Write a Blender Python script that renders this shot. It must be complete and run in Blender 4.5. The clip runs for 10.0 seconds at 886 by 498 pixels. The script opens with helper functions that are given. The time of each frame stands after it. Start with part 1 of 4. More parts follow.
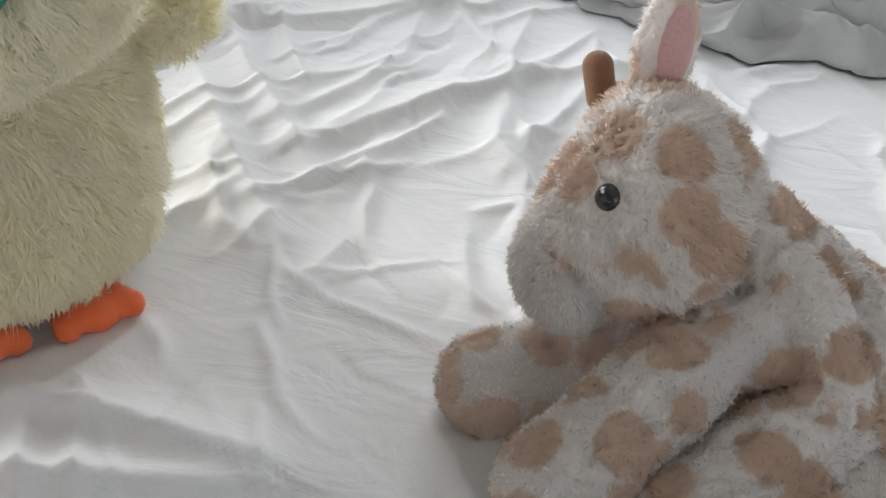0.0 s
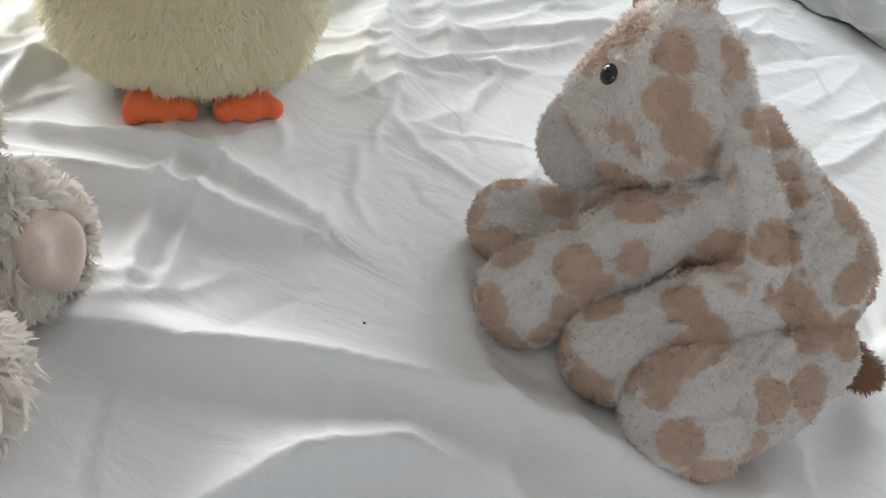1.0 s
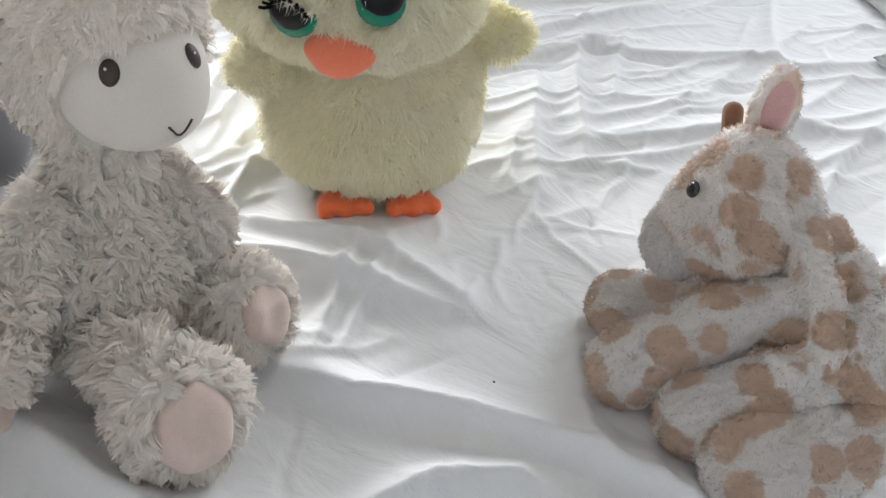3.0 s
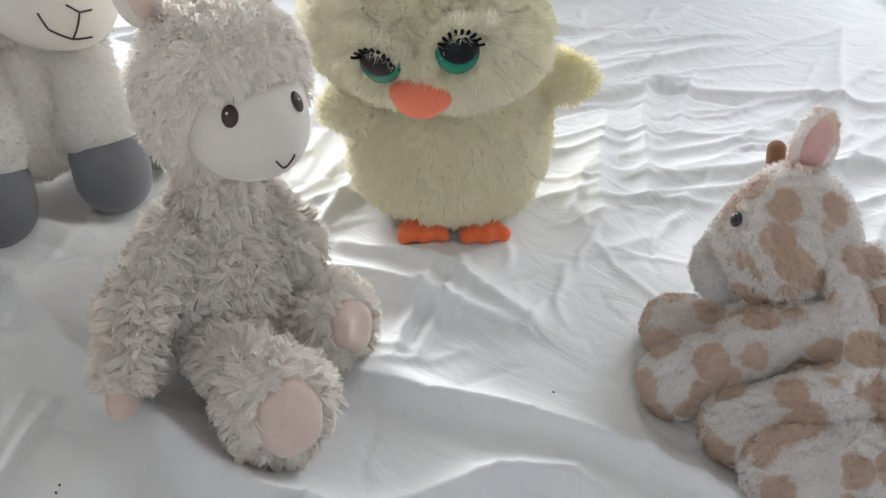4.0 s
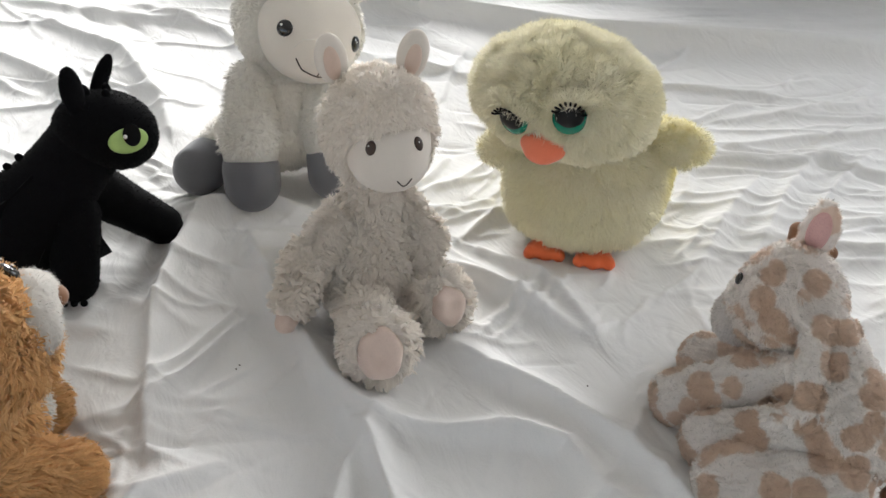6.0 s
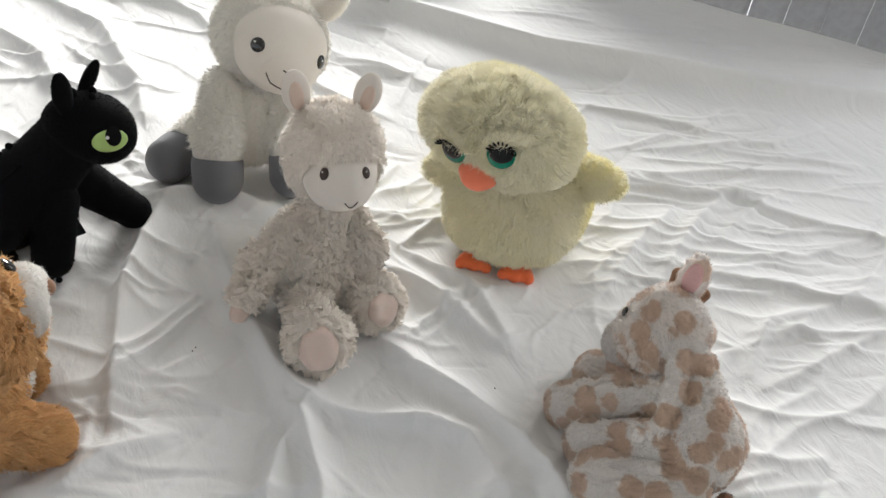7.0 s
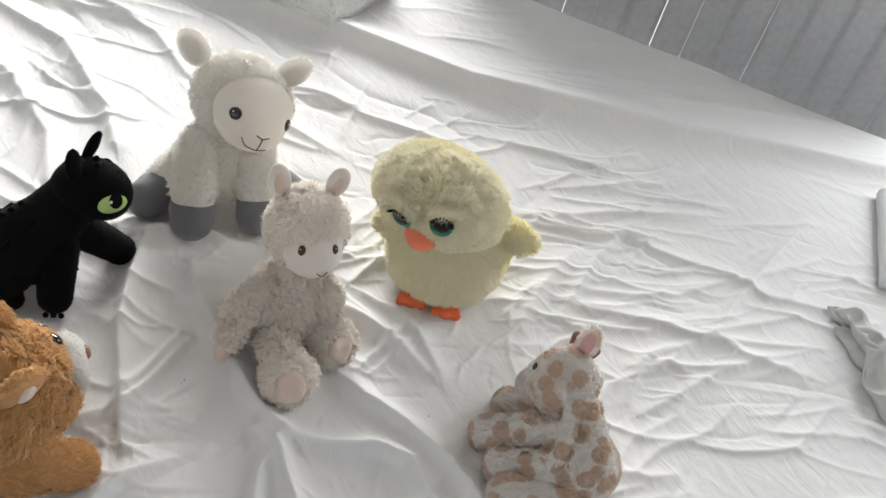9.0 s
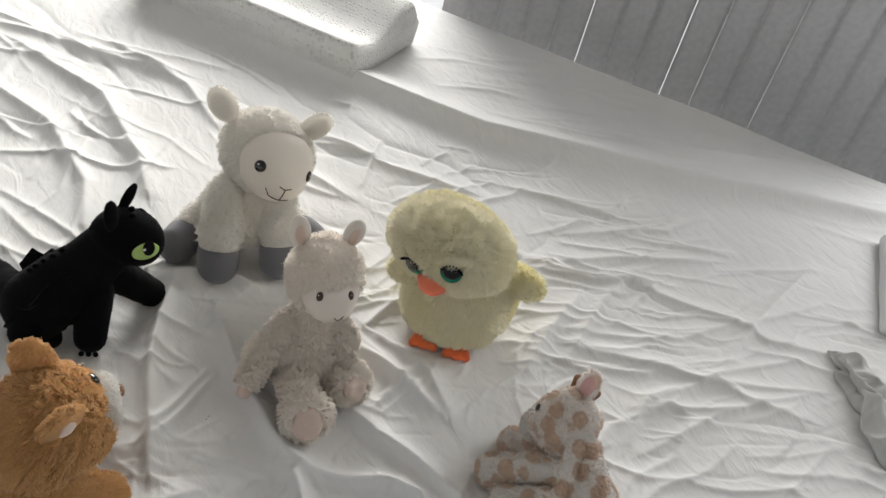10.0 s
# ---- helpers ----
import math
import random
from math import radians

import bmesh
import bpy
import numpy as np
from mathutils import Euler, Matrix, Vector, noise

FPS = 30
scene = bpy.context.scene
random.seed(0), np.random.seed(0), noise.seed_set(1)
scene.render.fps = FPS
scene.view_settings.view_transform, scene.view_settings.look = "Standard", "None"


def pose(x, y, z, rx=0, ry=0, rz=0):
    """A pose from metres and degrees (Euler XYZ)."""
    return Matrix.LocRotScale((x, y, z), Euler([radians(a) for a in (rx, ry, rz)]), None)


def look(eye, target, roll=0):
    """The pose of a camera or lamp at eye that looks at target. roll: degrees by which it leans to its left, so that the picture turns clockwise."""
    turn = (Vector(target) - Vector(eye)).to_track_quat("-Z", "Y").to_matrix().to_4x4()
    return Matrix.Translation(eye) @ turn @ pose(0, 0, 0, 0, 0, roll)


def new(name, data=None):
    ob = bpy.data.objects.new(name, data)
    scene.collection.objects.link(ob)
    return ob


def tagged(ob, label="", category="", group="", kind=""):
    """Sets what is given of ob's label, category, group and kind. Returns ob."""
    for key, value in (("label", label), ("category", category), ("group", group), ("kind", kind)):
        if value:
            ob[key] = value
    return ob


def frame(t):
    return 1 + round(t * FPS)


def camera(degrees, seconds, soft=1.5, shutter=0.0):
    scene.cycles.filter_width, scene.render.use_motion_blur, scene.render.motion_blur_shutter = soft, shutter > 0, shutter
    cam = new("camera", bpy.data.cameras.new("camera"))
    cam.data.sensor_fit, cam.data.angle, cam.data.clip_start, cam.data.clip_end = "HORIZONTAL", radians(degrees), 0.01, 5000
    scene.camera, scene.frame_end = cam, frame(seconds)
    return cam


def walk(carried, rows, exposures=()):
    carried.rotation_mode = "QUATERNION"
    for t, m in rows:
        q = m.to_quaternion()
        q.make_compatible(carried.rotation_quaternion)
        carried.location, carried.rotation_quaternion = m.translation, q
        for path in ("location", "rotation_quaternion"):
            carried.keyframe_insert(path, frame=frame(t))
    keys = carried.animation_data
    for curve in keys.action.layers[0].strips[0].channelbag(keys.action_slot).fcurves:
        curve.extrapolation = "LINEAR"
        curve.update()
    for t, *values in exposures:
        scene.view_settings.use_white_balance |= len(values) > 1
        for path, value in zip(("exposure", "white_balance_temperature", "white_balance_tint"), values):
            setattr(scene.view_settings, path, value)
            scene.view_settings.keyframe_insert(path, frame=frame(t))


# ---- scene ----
cam = camera(55.1, 10.0)
PATH = [
    (0, (0.262, 0.276, 0.268), (0.15, 1.946, -0.825), 9.1),
    (0.5, (0.318, 0.23, 0.266), (0.06, 1.848, -0.882), 14.6),
    (1, (0.364, 0.187, 0.287), (-0.143, 1.681, -0.942), 14.9),
    (1.5, (0.381, 0.167, 0.314), (-0.253, 1.63, -0.894), 13.0),
    (2, (0.394, 0.155, 0.328), (-0.352, 1.58, -0.861), 10.6),
    (2.5, (0.406, 0.139, 0.345), (-0.441, 1.519, -0.829), 8.7),
    (4, (0.456, 0.084, 0.389), (-0.627, 1.35, -0.718), 4.6),
    (4.5, (0.493, 0.064, 0.411), (-0.776, 1.165, -0.674), 1.7),
    (5, (0.545, 0.063, 0.441), (-0.9, 0.957, -0.613), -0.0),
    (5.5, (0.615, 0.085, 0.468), (-0.915, 0.832, -0.582), 0.1),
    (6, (0.677, 0.096, 0.503), (-0.814, 0.84, -0.602), 2.0),
    (7.5, (0.75, 0.06, 0.666), (-0.596, 0.927, -0.533), 12.7),
    (8, (0.73, 0.031, 0.719), (-0.541, 0.952, -0.521), 15.9),
    (8.5, (0.75, -0.007, 0.784), (-0.472, 0.947, -0.479), 16.7),
    (9, (0.765, -0.031, 0.832), (-0.444, 0.966, -0.411), 16.9),
    (9.5, (0.779, -0.042, 0.867), (-0.448, 0.956, -0.357), 16.7),
    (10, (0.803, -0.05, 0.89), (-0.479, 0.916, -0.303), 15.8),
]
walk(cam, [(t, look(eye, target, roll)) for t, eye, target, roll in PATH],
     exposures=[(0, -0.05, 6250, 10), (1.5, 0.15, 6200, 10), (4.4, 0.2, 6100, 10), (5, 0.02, 6350, 10), (8.5, 0.05, 6450, 10), (9.5, -0.11, 6500, 10), (10, -0.34, 6600, 10)])


# ==== light ====
def uv(u, v, z=0.0):
    """Bed coordinates (u along the window wall, v towards it) to the world."""
    return Vector((0.785 * u - 0.62 * v, 0.62 * u + 0.785 * v, z))


BED_YAW = math.degrees(math.atan2(0.62, 0.785))
world = bpy.data.worlds.new("sky")
scene.world = world
world.use_nodes = True
wn = world.node_tree
sky = wn.nodes.new("ShaderNodeTexSky")
sky.sky_type, sky.sun_disc, sky.sun_elevation, sky.sun_rotation = "NISHITA", False, radians(40), radians(200)
wn.nodes["Background"].inputs["Strength"].default_value = 0.15
wn.links.new(sky.outputs[0], wn.nodes["Background"].inputs["Color"])


def window_lamp(name, u0, u1, z0, z1, watts, colour, out=0.16):
    data = bpy.data.lights.new(name, "AREA")
    data.shape, data.size, data.size_y = "RECTANGLE", u1 - u0, z1 - z0
    data.energy, data.color = watts, colour
    ob = new(name, data)
    c = uv((u0 + u1) / 2, WALL_V + out, (z0 + z1) / 2)
    ob.matrix_world = look(c, c + (uv(0, -1) - uv(0, 0)) + Vector((0, 0, -0.25)))
    return ob


WALL_V = 1.74
window_lamp("window_light", -3.2, -0.4, 0.6, 2.2, 400, (1.0, 0.985, 0.95), 2.2)
window_lamp("window_light", 1.0, 2.3, 0.2, 1.75, 45, (0.97, 0.985, 1.0), 0.5)
# unseen fill lamp, added behind the camera to brighten the toys' fronts
fill_lamp = window_lamp("fill_light", -1.3, 1.7, 0.2, 1.1, 3, (1.0, 0.985, 0.96))
fill_lamp.matrix_world = look(uv(0.2, -2.68, 0.65), uv(0.2, 0.5, 0.1))
scene.view_settings.exposure = 0.0


# ==== materials ====
def material(name):
    m = bpy.data.materials.new(name)
    m.use_nodes = True
    n = m.node_tree.nodes
    return m, n, m.node_tree.links, n["Principled BSDF"]


def node(nodes, kind, **values):
    nd = nodes.new(kind)
    for k, v in values.items():
        nd.inputs[k.replace("_", " ")].default_value = v
    return nd


def mix(nodes, links, fac, a, b):
    nd = nodes.new("ShaderNodeMix")
    nd.data_type = "RGBA"
    for socket, val in ((nd.inputs[0], fac), (nd.inputs[6], a), (nd.inputs[7], b)):
        if isinstance(val, (tuple, float, int)):
            socket.default_value = (*val, 1) if isinstance(val, tuple) else val
        else:
            links.new(val, socket)
    return nd.outputs[2]


def ramp(nodes, links, src, lo, hi):
    nd = nodes.new("ShaderNodeMapRange")
    nd.interpolation_type = "SMOOTHSTEP"
    nd.inputs[1].default_value, nd.inputs[2].default_value = lo, hi
    links.new(src, nd.inputs[0])
    return nd.outputs[0]


def cloth(name, light, dark, grain=900.0, glow=0.45, blotch=14.0, bump=0.3, sheen=0.3, rough=0.95, strands=False, relief=0.0004, depth=0.9):
    """Woven or pile fabric: two tones, grain and blotches."""
    m, n, l, b = material(name)
    co = n.new("ShaderNodeTexCoord")
    big = node(n, "ShaderNodeTexNoise", Scale=blotch, Detail=4.0)
    fine = node(n, "ShaderNodeTexNoise", Scale=grain, Detail=3.0)
    for t in (big, fine):
        l.new(co.outputs["Object"], t.inputs["Vector"])
    col = mix(n, l, ramp(n, l, big.outputs[0], 0.35, 0.68), light, dark)
    col = mix(n, l, ramp(n, l, fine.outputs[0], 0.45, 0.75), col, tuple(c * 0.92 for c in dark))
    if strands:
        geo = n.new("ShaderNodeNewGeometry")
        col = mix(n, l, ramp(n, l, geo.outputs["Random Per Island"], 0.45, 1.2), col, tuple(c * depth for c in dark))
    l.new(col, b.inputs["Base Color"])
    b.inputs["Roughness"].default_value = rough
    b.inputs["Specular IOR Level"].default_value = 0.15
    b.inputs["Sheen Weight"].default_value = sheen
    b.inputs["Sheen Roughness"].default_value = 0.5
    if strands:
        thin = n.new("ShaderNodeBsdfTranslucent")
        l.new(col, thin.inputs["Color"])
        both = n.new("ShaderNodeMixShader")
        both.inputs[0].default_value = glow
        l.new(b.outputs[0], both.inputs[1])
        l.new(thin.outputs[0], both.inputs[2])
        l.new(both.outputs[0], n["Material Output"].inputs["Surface"])
    if bump:
        bp = n.new("ShaderNodeBump")
        bp.inputs["Strength"].default_value, bp.inputs["Distance"].default_value = bump, relief
        l.new(fine.outputs[0], bp.inputs["Height"])
        l.new(bp.outputs[0], b.inputs["Normal"])
    return m


def plain(name, colour, rough=0.5, metal=0.0, coat=0.0, spec=0.5):
    m, n, l, b = material(name)
    noise_ = node(n, "ShaderNodeTexNoise", Scale=60.0, Detail=4.0)
    co = n.new("ShaderNodeTexCoord")
    l.new(co.outputs["Object"], noise_.inputs["Vector"])
    l.new(mix(n, l, ramp(n, l, noise_.outputs[0], 0.35, 0.7), colour, tuple(c * 0.88 for c in colour)), b.inputs["Base Color"])
    b.inputs["Roughness"].default_value, b.inputs["Metallic"].default_value = rough, metal
    b.inputs["Coat Weight"].default_value, b.inputs["Specular IOR Level"].default_value = coat, spec
    return m


def spotted(name):
    """Cream pile with rounded tan spots."""
    m = cloth(name, (0.95, 0.915, 0.88), (0.91, 0.865, 0.825), grain=700, bump=0.0, strands=True, depth=0.72)
    n, l = m.node_tree.nodes, m.node_tree.links
    b = n["Principled BSDF"]
    base = b.inputs["Base Color"].links[0].from_socket
    co = n.new("ShaderNodeTexCoord")
    wob = node(n, "ShaderNodeTexNoise", Scale=55.0, Detail=7.0, Roughness=0.72)
    l.new(co.outputs["Object"], wob.inputs["Vector"])
    add = n.new("ShaderNodeVectorMath")
    add.operation = "MULTIPLY_ADD"
    add.inputs[1].default_value = (0.013, 0.013, 0.013)
    l.new(wob.outputs["Color"], add.inputs[0])
    l.new(co.outputs["Object"], add.inputs[2])
    vor = node(n, "ShaderNodeTexVoronoi", Scale=41.0, Randomness=0.8)
    l.new(add.outputs[0], vor.inputs["Vector"])
    spot = ramp(n, l, vor.outputs["Distance"], 0.53, 0.43)
    l.new(mix(n, l, spot, base, (0.66, 0.465, 0.34)), b.inputs["Base Color"])
    return m


def chick_yellow(name):
    """Cream pile; yellow at the sides, crown edge and back includes painted back light."""
    m = cloth(name, (0.997, 0.962, 0.82), (0.993, 0.952, 0.76), grain=500, bump=0.0, strands=True, sheen=0.5, glow=0.5)
    n, l = m.node_tree.nodes, m.node_tree.links
    b = n["Principled BSDF"]
    base = b.inputs["Base Color"].links[0].from_socket
    co = n.new("ShaderNodeTexCoord")
    dot = n.new("ShaderNodeVectorMath")
    dot.operation = "DOT_PRODUCT"
    dot.inputs[1].default_value = (0.72, -0.69, 0.0)
    l.new(co.outputs["Object"], dot.inputs[0])
    wob = node(n, "ShaderNodeTexNoise", Scale=25.0, Detail=3.0)
    l.new(co.outputs["Object"], wob.inputs["Vector"])
    add = n.new("ShaderNodeMath")
    add.operation = "MULTIPLY_ADD"
    add.inputs[1].default_value = 0.06
    l.new(wob.outputs[0], add.inputs[0])
    l.new(dot.outputs["Value"], add.inputs[2])
    back = ramp(n, l, add.outputs[0], 0.075, 0.005)
    l.new(mix(n, l, back, base, (0.99, 0.89, 0.33)), b.inputs["Base Color"])
    return m


def sheet_material():
    m, n, l, b = material("white_cotton_sheet")
    co = n.new("ShaderNodeTexCoord")
    big = node(n, "ShaderNodeTexNoise", Scale=3.0, Detail=5.0)
    crease = node(n, "ShaderNodeTexNoise", Scale=24.0, Detail=4.0, Roughness=0.5, Distortion=0.7)
    stretch = n.new("ShaderNodeMapping")
    stretch.inputs["Rotation"].default_value = (0, 0, radians(-68))
    stretch.inputs["Scale"].default_value = (0.6, 1.3, 1.0)
    weave = node(n, "ShaderNodeTexNoise", Scale=1400.0, Detail=2.0)
    l.new(co.outputs["Object"], stretch.inputs[0])
    l.new(stretch.outputs[0], crease.inputs["Vector"])
    for t in (big, weave):
        l.new(co.outputs["Object"], t.inputs["Vector"])
    col = mix(n, l, ramp(n, l, big.outputs[0], 0.3, 0.7), (0.80, 0.79, 0.78), (0.76, 0.755, 0.75))
    col = mix(n, l, ramp(n, l, weave.outputs[0], 0.5, 0.8), col, (0.70, 0.70, 0.69))
    l.new(col, b.inputs["Base Color"])
    b.inputs["Roughness"].default_value, b.inputs["Sheen Weight"].default_value = 0.9, 0.15
    b.inputs["Specular IOR Level"].default_value = 0.2
    b1, b2 = n.new("ShaderNodeBump"), n.new("ShaderNodeBump")
    b1.inputs["Strength"].default_value, b1.inputs["Distance"].default_value = 0.55, 0.006
    b2.inputs["Strength"].default_value, b2.inputs["Distance"].default_value = 0.25, 0.0003
    l.new(crease.outputs[0], b1.inputs["Height"])
    l.new(weave.outputs[0], b2.inputs["Height"])
    l.new(b1.outputs[0], b2.inputs["Normal"])
    l.new(b2.outputs[0], b.inputs["Normal"])
    return m


SHEET = sheet_material()
LLAMA = cloth("cream_curly_pile", (0.995, 0.95, 0.895), (0.985, 0.93, 0.865), grain=400, bump=0.0, strands=True)
LLAMA_FACE = cloth("cream_velour", (0.74, 0.685, 0.63), (0.71, 0.65, 0.59), grain=1500, bump=0.3)
PINK_PAD = cloth("dusty_pink_velour", (0.73, 0.59, 0.515), (0.66, 0.52, 0.45), grain=1200, bump=0.4)
SHEEP = cloth("white_pile", (0.97, 0.95, 0.91), (0.95, 0.925, 0.88), grain=500, bump=0.0, strands=True)
SHEEP_FACE = cloth("ivory_velour", (0.79, 0.73, 0.66), (0.77, 0.71, 0.64), grain=1500, bump=0.25)
SHEEP_EAR = cloth("pale_beige_velour", (0.54, 0.45, 0.385), (0.49, 0.40, 0.34), grain=1500, bump=0.25)
HOOF = cloth("grey_velour", (0.20, 0.20, 0.215), (0.165, 0.165, 0.18), grain=1200, bump=0.4)
GIRAFFE = spotted("spotted_terry_pile")
MUZZLE = cloth("pale_grey_beige_terry", (0.86, 0.82, 0.79), (0.81, 0.765, 0.73), grain=700, bump=0.0, strands=True, depth=0.72)
PINK = cloth("pink_satin", (0.66, 0.40, 0.38), (0.60, 0.35, 0.34), grain=900, bump=0.3, rough=0.7)
BROWN = cloth("brown_velour", (0.25, 0.13, 0.075), (0.20, 0.10, 0.055), grain=1200, bump=0.5)
CHICK = chick_yellow("pale_yellow_pile")
ORANGE = cloth("orange_glitter_fabric", (1.0, 0.235, 0.09), (0.92, 0.18, 0.06), grain=1300, bump=0.6, rough=0.5)
BEAK = cloth("coral_felt", (0.92, 0.26, 0.15), (0.86, 0.21, 0.11), grain=1300, bump=0.4, rough=0.8)
LION = cloth("golden_brown_pile", (0.79, 0.51, 0.25), (0.71, 0.43, 0.19), grain=400, bump=0.0, strands=True)
LION_WHITE = cloth("white_muzzle_pile", (0.80, 0.78, 0.74), (0.75, 0.73, 0.69), grain=500, bump=0.0, strands=True)
EAR_LINING = cloth("pale_pink_lining", (0.70, 0.55, 0.47), (0.66, 0.51, 0.43), grain=1200, bump=0.3)
BLACK = cloth("black_short_pile", (0.008, 0.008, 0.010), (0.006, 0.006, 0.007), grain=900, bump=0.5, sheen=0.05, strands=True)
LIME = plain("lime_green_embroidery", (0.42, 0.60, 0.20), 0.6)
EYE_BLACK = plain("black_plastic_eye", (0.008, 0.007, 0.007), 0.12, coat=0.6)
EYE_BROWN = plain("dark_brown_thread", (0.045, 0.025, 0.018), 0.5)
EYE_DULL = plain("scuffed_black_plastic", (0.006, 0.006, 0.007), 0.42, spec=0.25)
GLINT = plain("white_eye_highlight", (0.85, 0.85, 0.83), 0.6)
GREEN = plain("green_plastic_rim", (0.0, 0.20, 0.12), 0.25)
DARKGREEN = cloth("dark_green_trim", (0.015, 0.05, 0.035), (0.01, 0.035, 0.025), bump=0.3)
BLACK_THREAD = plain("black_thread", (0.006, 0.006, 0.007), 0.85, spec=0.1)
THREAD = plain("dark_brown_stitching", (0.05, 0.03, 0.025), 0.7)
PALE_THREAD = plain("loose_pale_thread", (0.75, 0.72, 0.66), 0.7)
GREY_CLOTH = cloth("light_grey_cotton", (0.56, 0.555, 0.54), (0.50, 0.50, 0.49), grain=1300, blotch=20, bump=0.4)
WALL_PAINT = plain("pale_wall_paint", (0.71, 0.70, 0.675), 0.85)
BLIND = plain("grey_white_blind_fabric", (0.29, 0.29, 0.295), 0.75)
thin_n, thin_l, thin_b = BLIND.node_tree.nodes, BLIND.node_tree.links, BLIND.node_tree.nodes["Principled BSDF"]
through_cloth, cloth_mix = thin_n.new("ShaderNodeBsdfTranslucent"), thin_n.new("ShaderNodeMixShader")
through_cloth.inputs["Color"].default_value = (0.8, 0.8, 0.8, 1)
cloth_mix.inputs[0].default_value = 0.05
thin_l.new(thin_b.outputs[0], cloth_mix.inputs[1])
thin_l.new(through_cloth.outputs[0], cloth_mix.inputs[2])
thin_l.new(cloth_mix.outputs[0], thin_n["Material Output"].inputs["Surface"])
FLOOR = plain("near_black_floor", (0.015, 0.015, 0.017), 0.5)
FRAME_WHITE = plain("white_window_frame", (0.8, 0.8, 0.8), 0.4)


# ==== shape helpers ====
def mesh_from(name, verts, faces, normals=None):
    """faces: integer arrays of triangles or quads."""
    me = bpy.data.meshes.new(name)
    verts = np.asarray(verts, np.float32)
    faces = [np.asarray(f, np.int32) for f in faces if len(f)]
    counts = np.concatenate([np.full(len(f), f.shape[1], np.int32) for f in faces])
    loops = np.concatenate([f.ravel() for f in faces])
    me.vertices.add(len(verts))
    me.vertices.foreach_set("co", verts.ravel())
    me.loops.add(len(loops))
    me.loops.foreach_set("vertex_index", loops)
    me.polygons.add(len(counts))
    me.polygons.foreach_set("loop_start", np.concatenate(([0], np.cumsum(counts)[:-1])).astype(np.int32))
    me.polygons.foreach_set("use_smooth", np.ones(len(counts), bool))
    me.update(calc_edges=True)
    if normals is not None:
        me.normals_split_custom_set_from_vertices(np.asarray(normals, np.float32).tolist())
    return me


def obj(name, me, mat, parent=None, label=""):
    me.materials.append(mat)
    ob = new(name, me)
    if parent is not None:
        ob.parent = parent
    return tagged(ob, label) if label else ob


def part(name, bm, mat, parent, label="", smooth=True):
    me = bpy.data.meshes.new(name)
    bm.to_mesh(me)
    bm.free()
    for p in me.polygons:
        p.use_smooth = smooth
    return obj(name, me, mat, parent, label)


def thing(name, x, y, z=0.0, label="", category="", group="", yaw=0.0):
    ob = new(name)
    ob.empty_display_size = 0.02
    ob.matrix_basis = pose(x, y, z, 0, 0, yaw)
    return tagged(ob, label, category, group)


def ell(c, r, turn=(0, 0, 0)):
    """A soft ellipsoid as a distance function."""
    c, r = np.array(c), np.array(r, float)
    m = np.array(Euler([radians(a) for a in turn]).to_matrix())

    def f(p):
        q = (p - c) @ m
        k0 = np.linalg.norm(q / r, axis=-1)
        k1 = np.linalg.norm(q / (r * r), axis=-1) + 1e-9
        return k0 * (k0 - 1) / k1
    f.box = (c - r.max() * 1.05, c + r.max() * 1.05)
    return f


def cap(a, b, ra, rb):
    """A tapered capsule as a distance function."""
    a, b = np.array(a, float), np.array(b, float)

    def f(p):
        ab = b - a
        t = np.clip(((p - a) @ ab) / (ab @ ab), 0, 1)
        return np.linalg.norm(p - a - t[..., None] * ab, axis=-1) - (ra + (rb - ra) * t)
    r = max(ra, rb) * 1.05
    f.box = (np.minimum(a, b) - r, np.maximum(a, b) + r)
    return f


def soft(*fs, k=0.012, lumps=0.0, size=0.02, seed=0.0):
    """Smooth union of distance functions, with stuffing lumps."""
    def f(p):
        d = fs[0](p)
        for g in fs[1:]:
            e = g(p)
            h = np.clip(0.5 + 0.5 * (e - d) / k, 0, 1)
            d = e * (1 - h) + d * h - k * h * (1 - h)
        if lumps:
            q = p / size * 2.4 + seed
            d = d + lumps * (np.sin(q[..., 0] + 1.3 * np.sin(q[..., 1])) * np.sin(q[..., 1] * 1.1 + np.sin(q[..., 2])) * np.sin(q[..., 2] * 0.9 + q[..., 0] * 0.4))
        return d
    f.box = (np.min([g.box[0] for g in fs], 0) - 0.004, np.max([g.box[1] for g in fs], 0) + 0.004)
    return f


def dimpled(f, c, depth, r):
    """The shape f pressed in round the point c."""
    def g(p):
        return f(p) + depth * np.exp(-(np.linalg.norm(p - c, axis=-1) / r) ** 2)
    g.box = f.box
    return g


def gradient(f, p):
    e = 4e-4
    g = np.stack([f(p + np.eye(3)[i] * e) - f(p - np.eye(3)[i] * e) for i in range(3)], -1)
    return g / (np.linalg.norm(g, axis=-1, keepdims=True) + 1e-9)


def onto(f, p, out=0.0):
    """The point p moved onto the surface of f, and its normal there."""
    p = np.array(p, float)[None]
    for _ in range(12):
        p = p - gradient(f, p) * f(p)[:, None]
    n = gradient(f, p)
    return p[0] + n[0] * out, n[0]


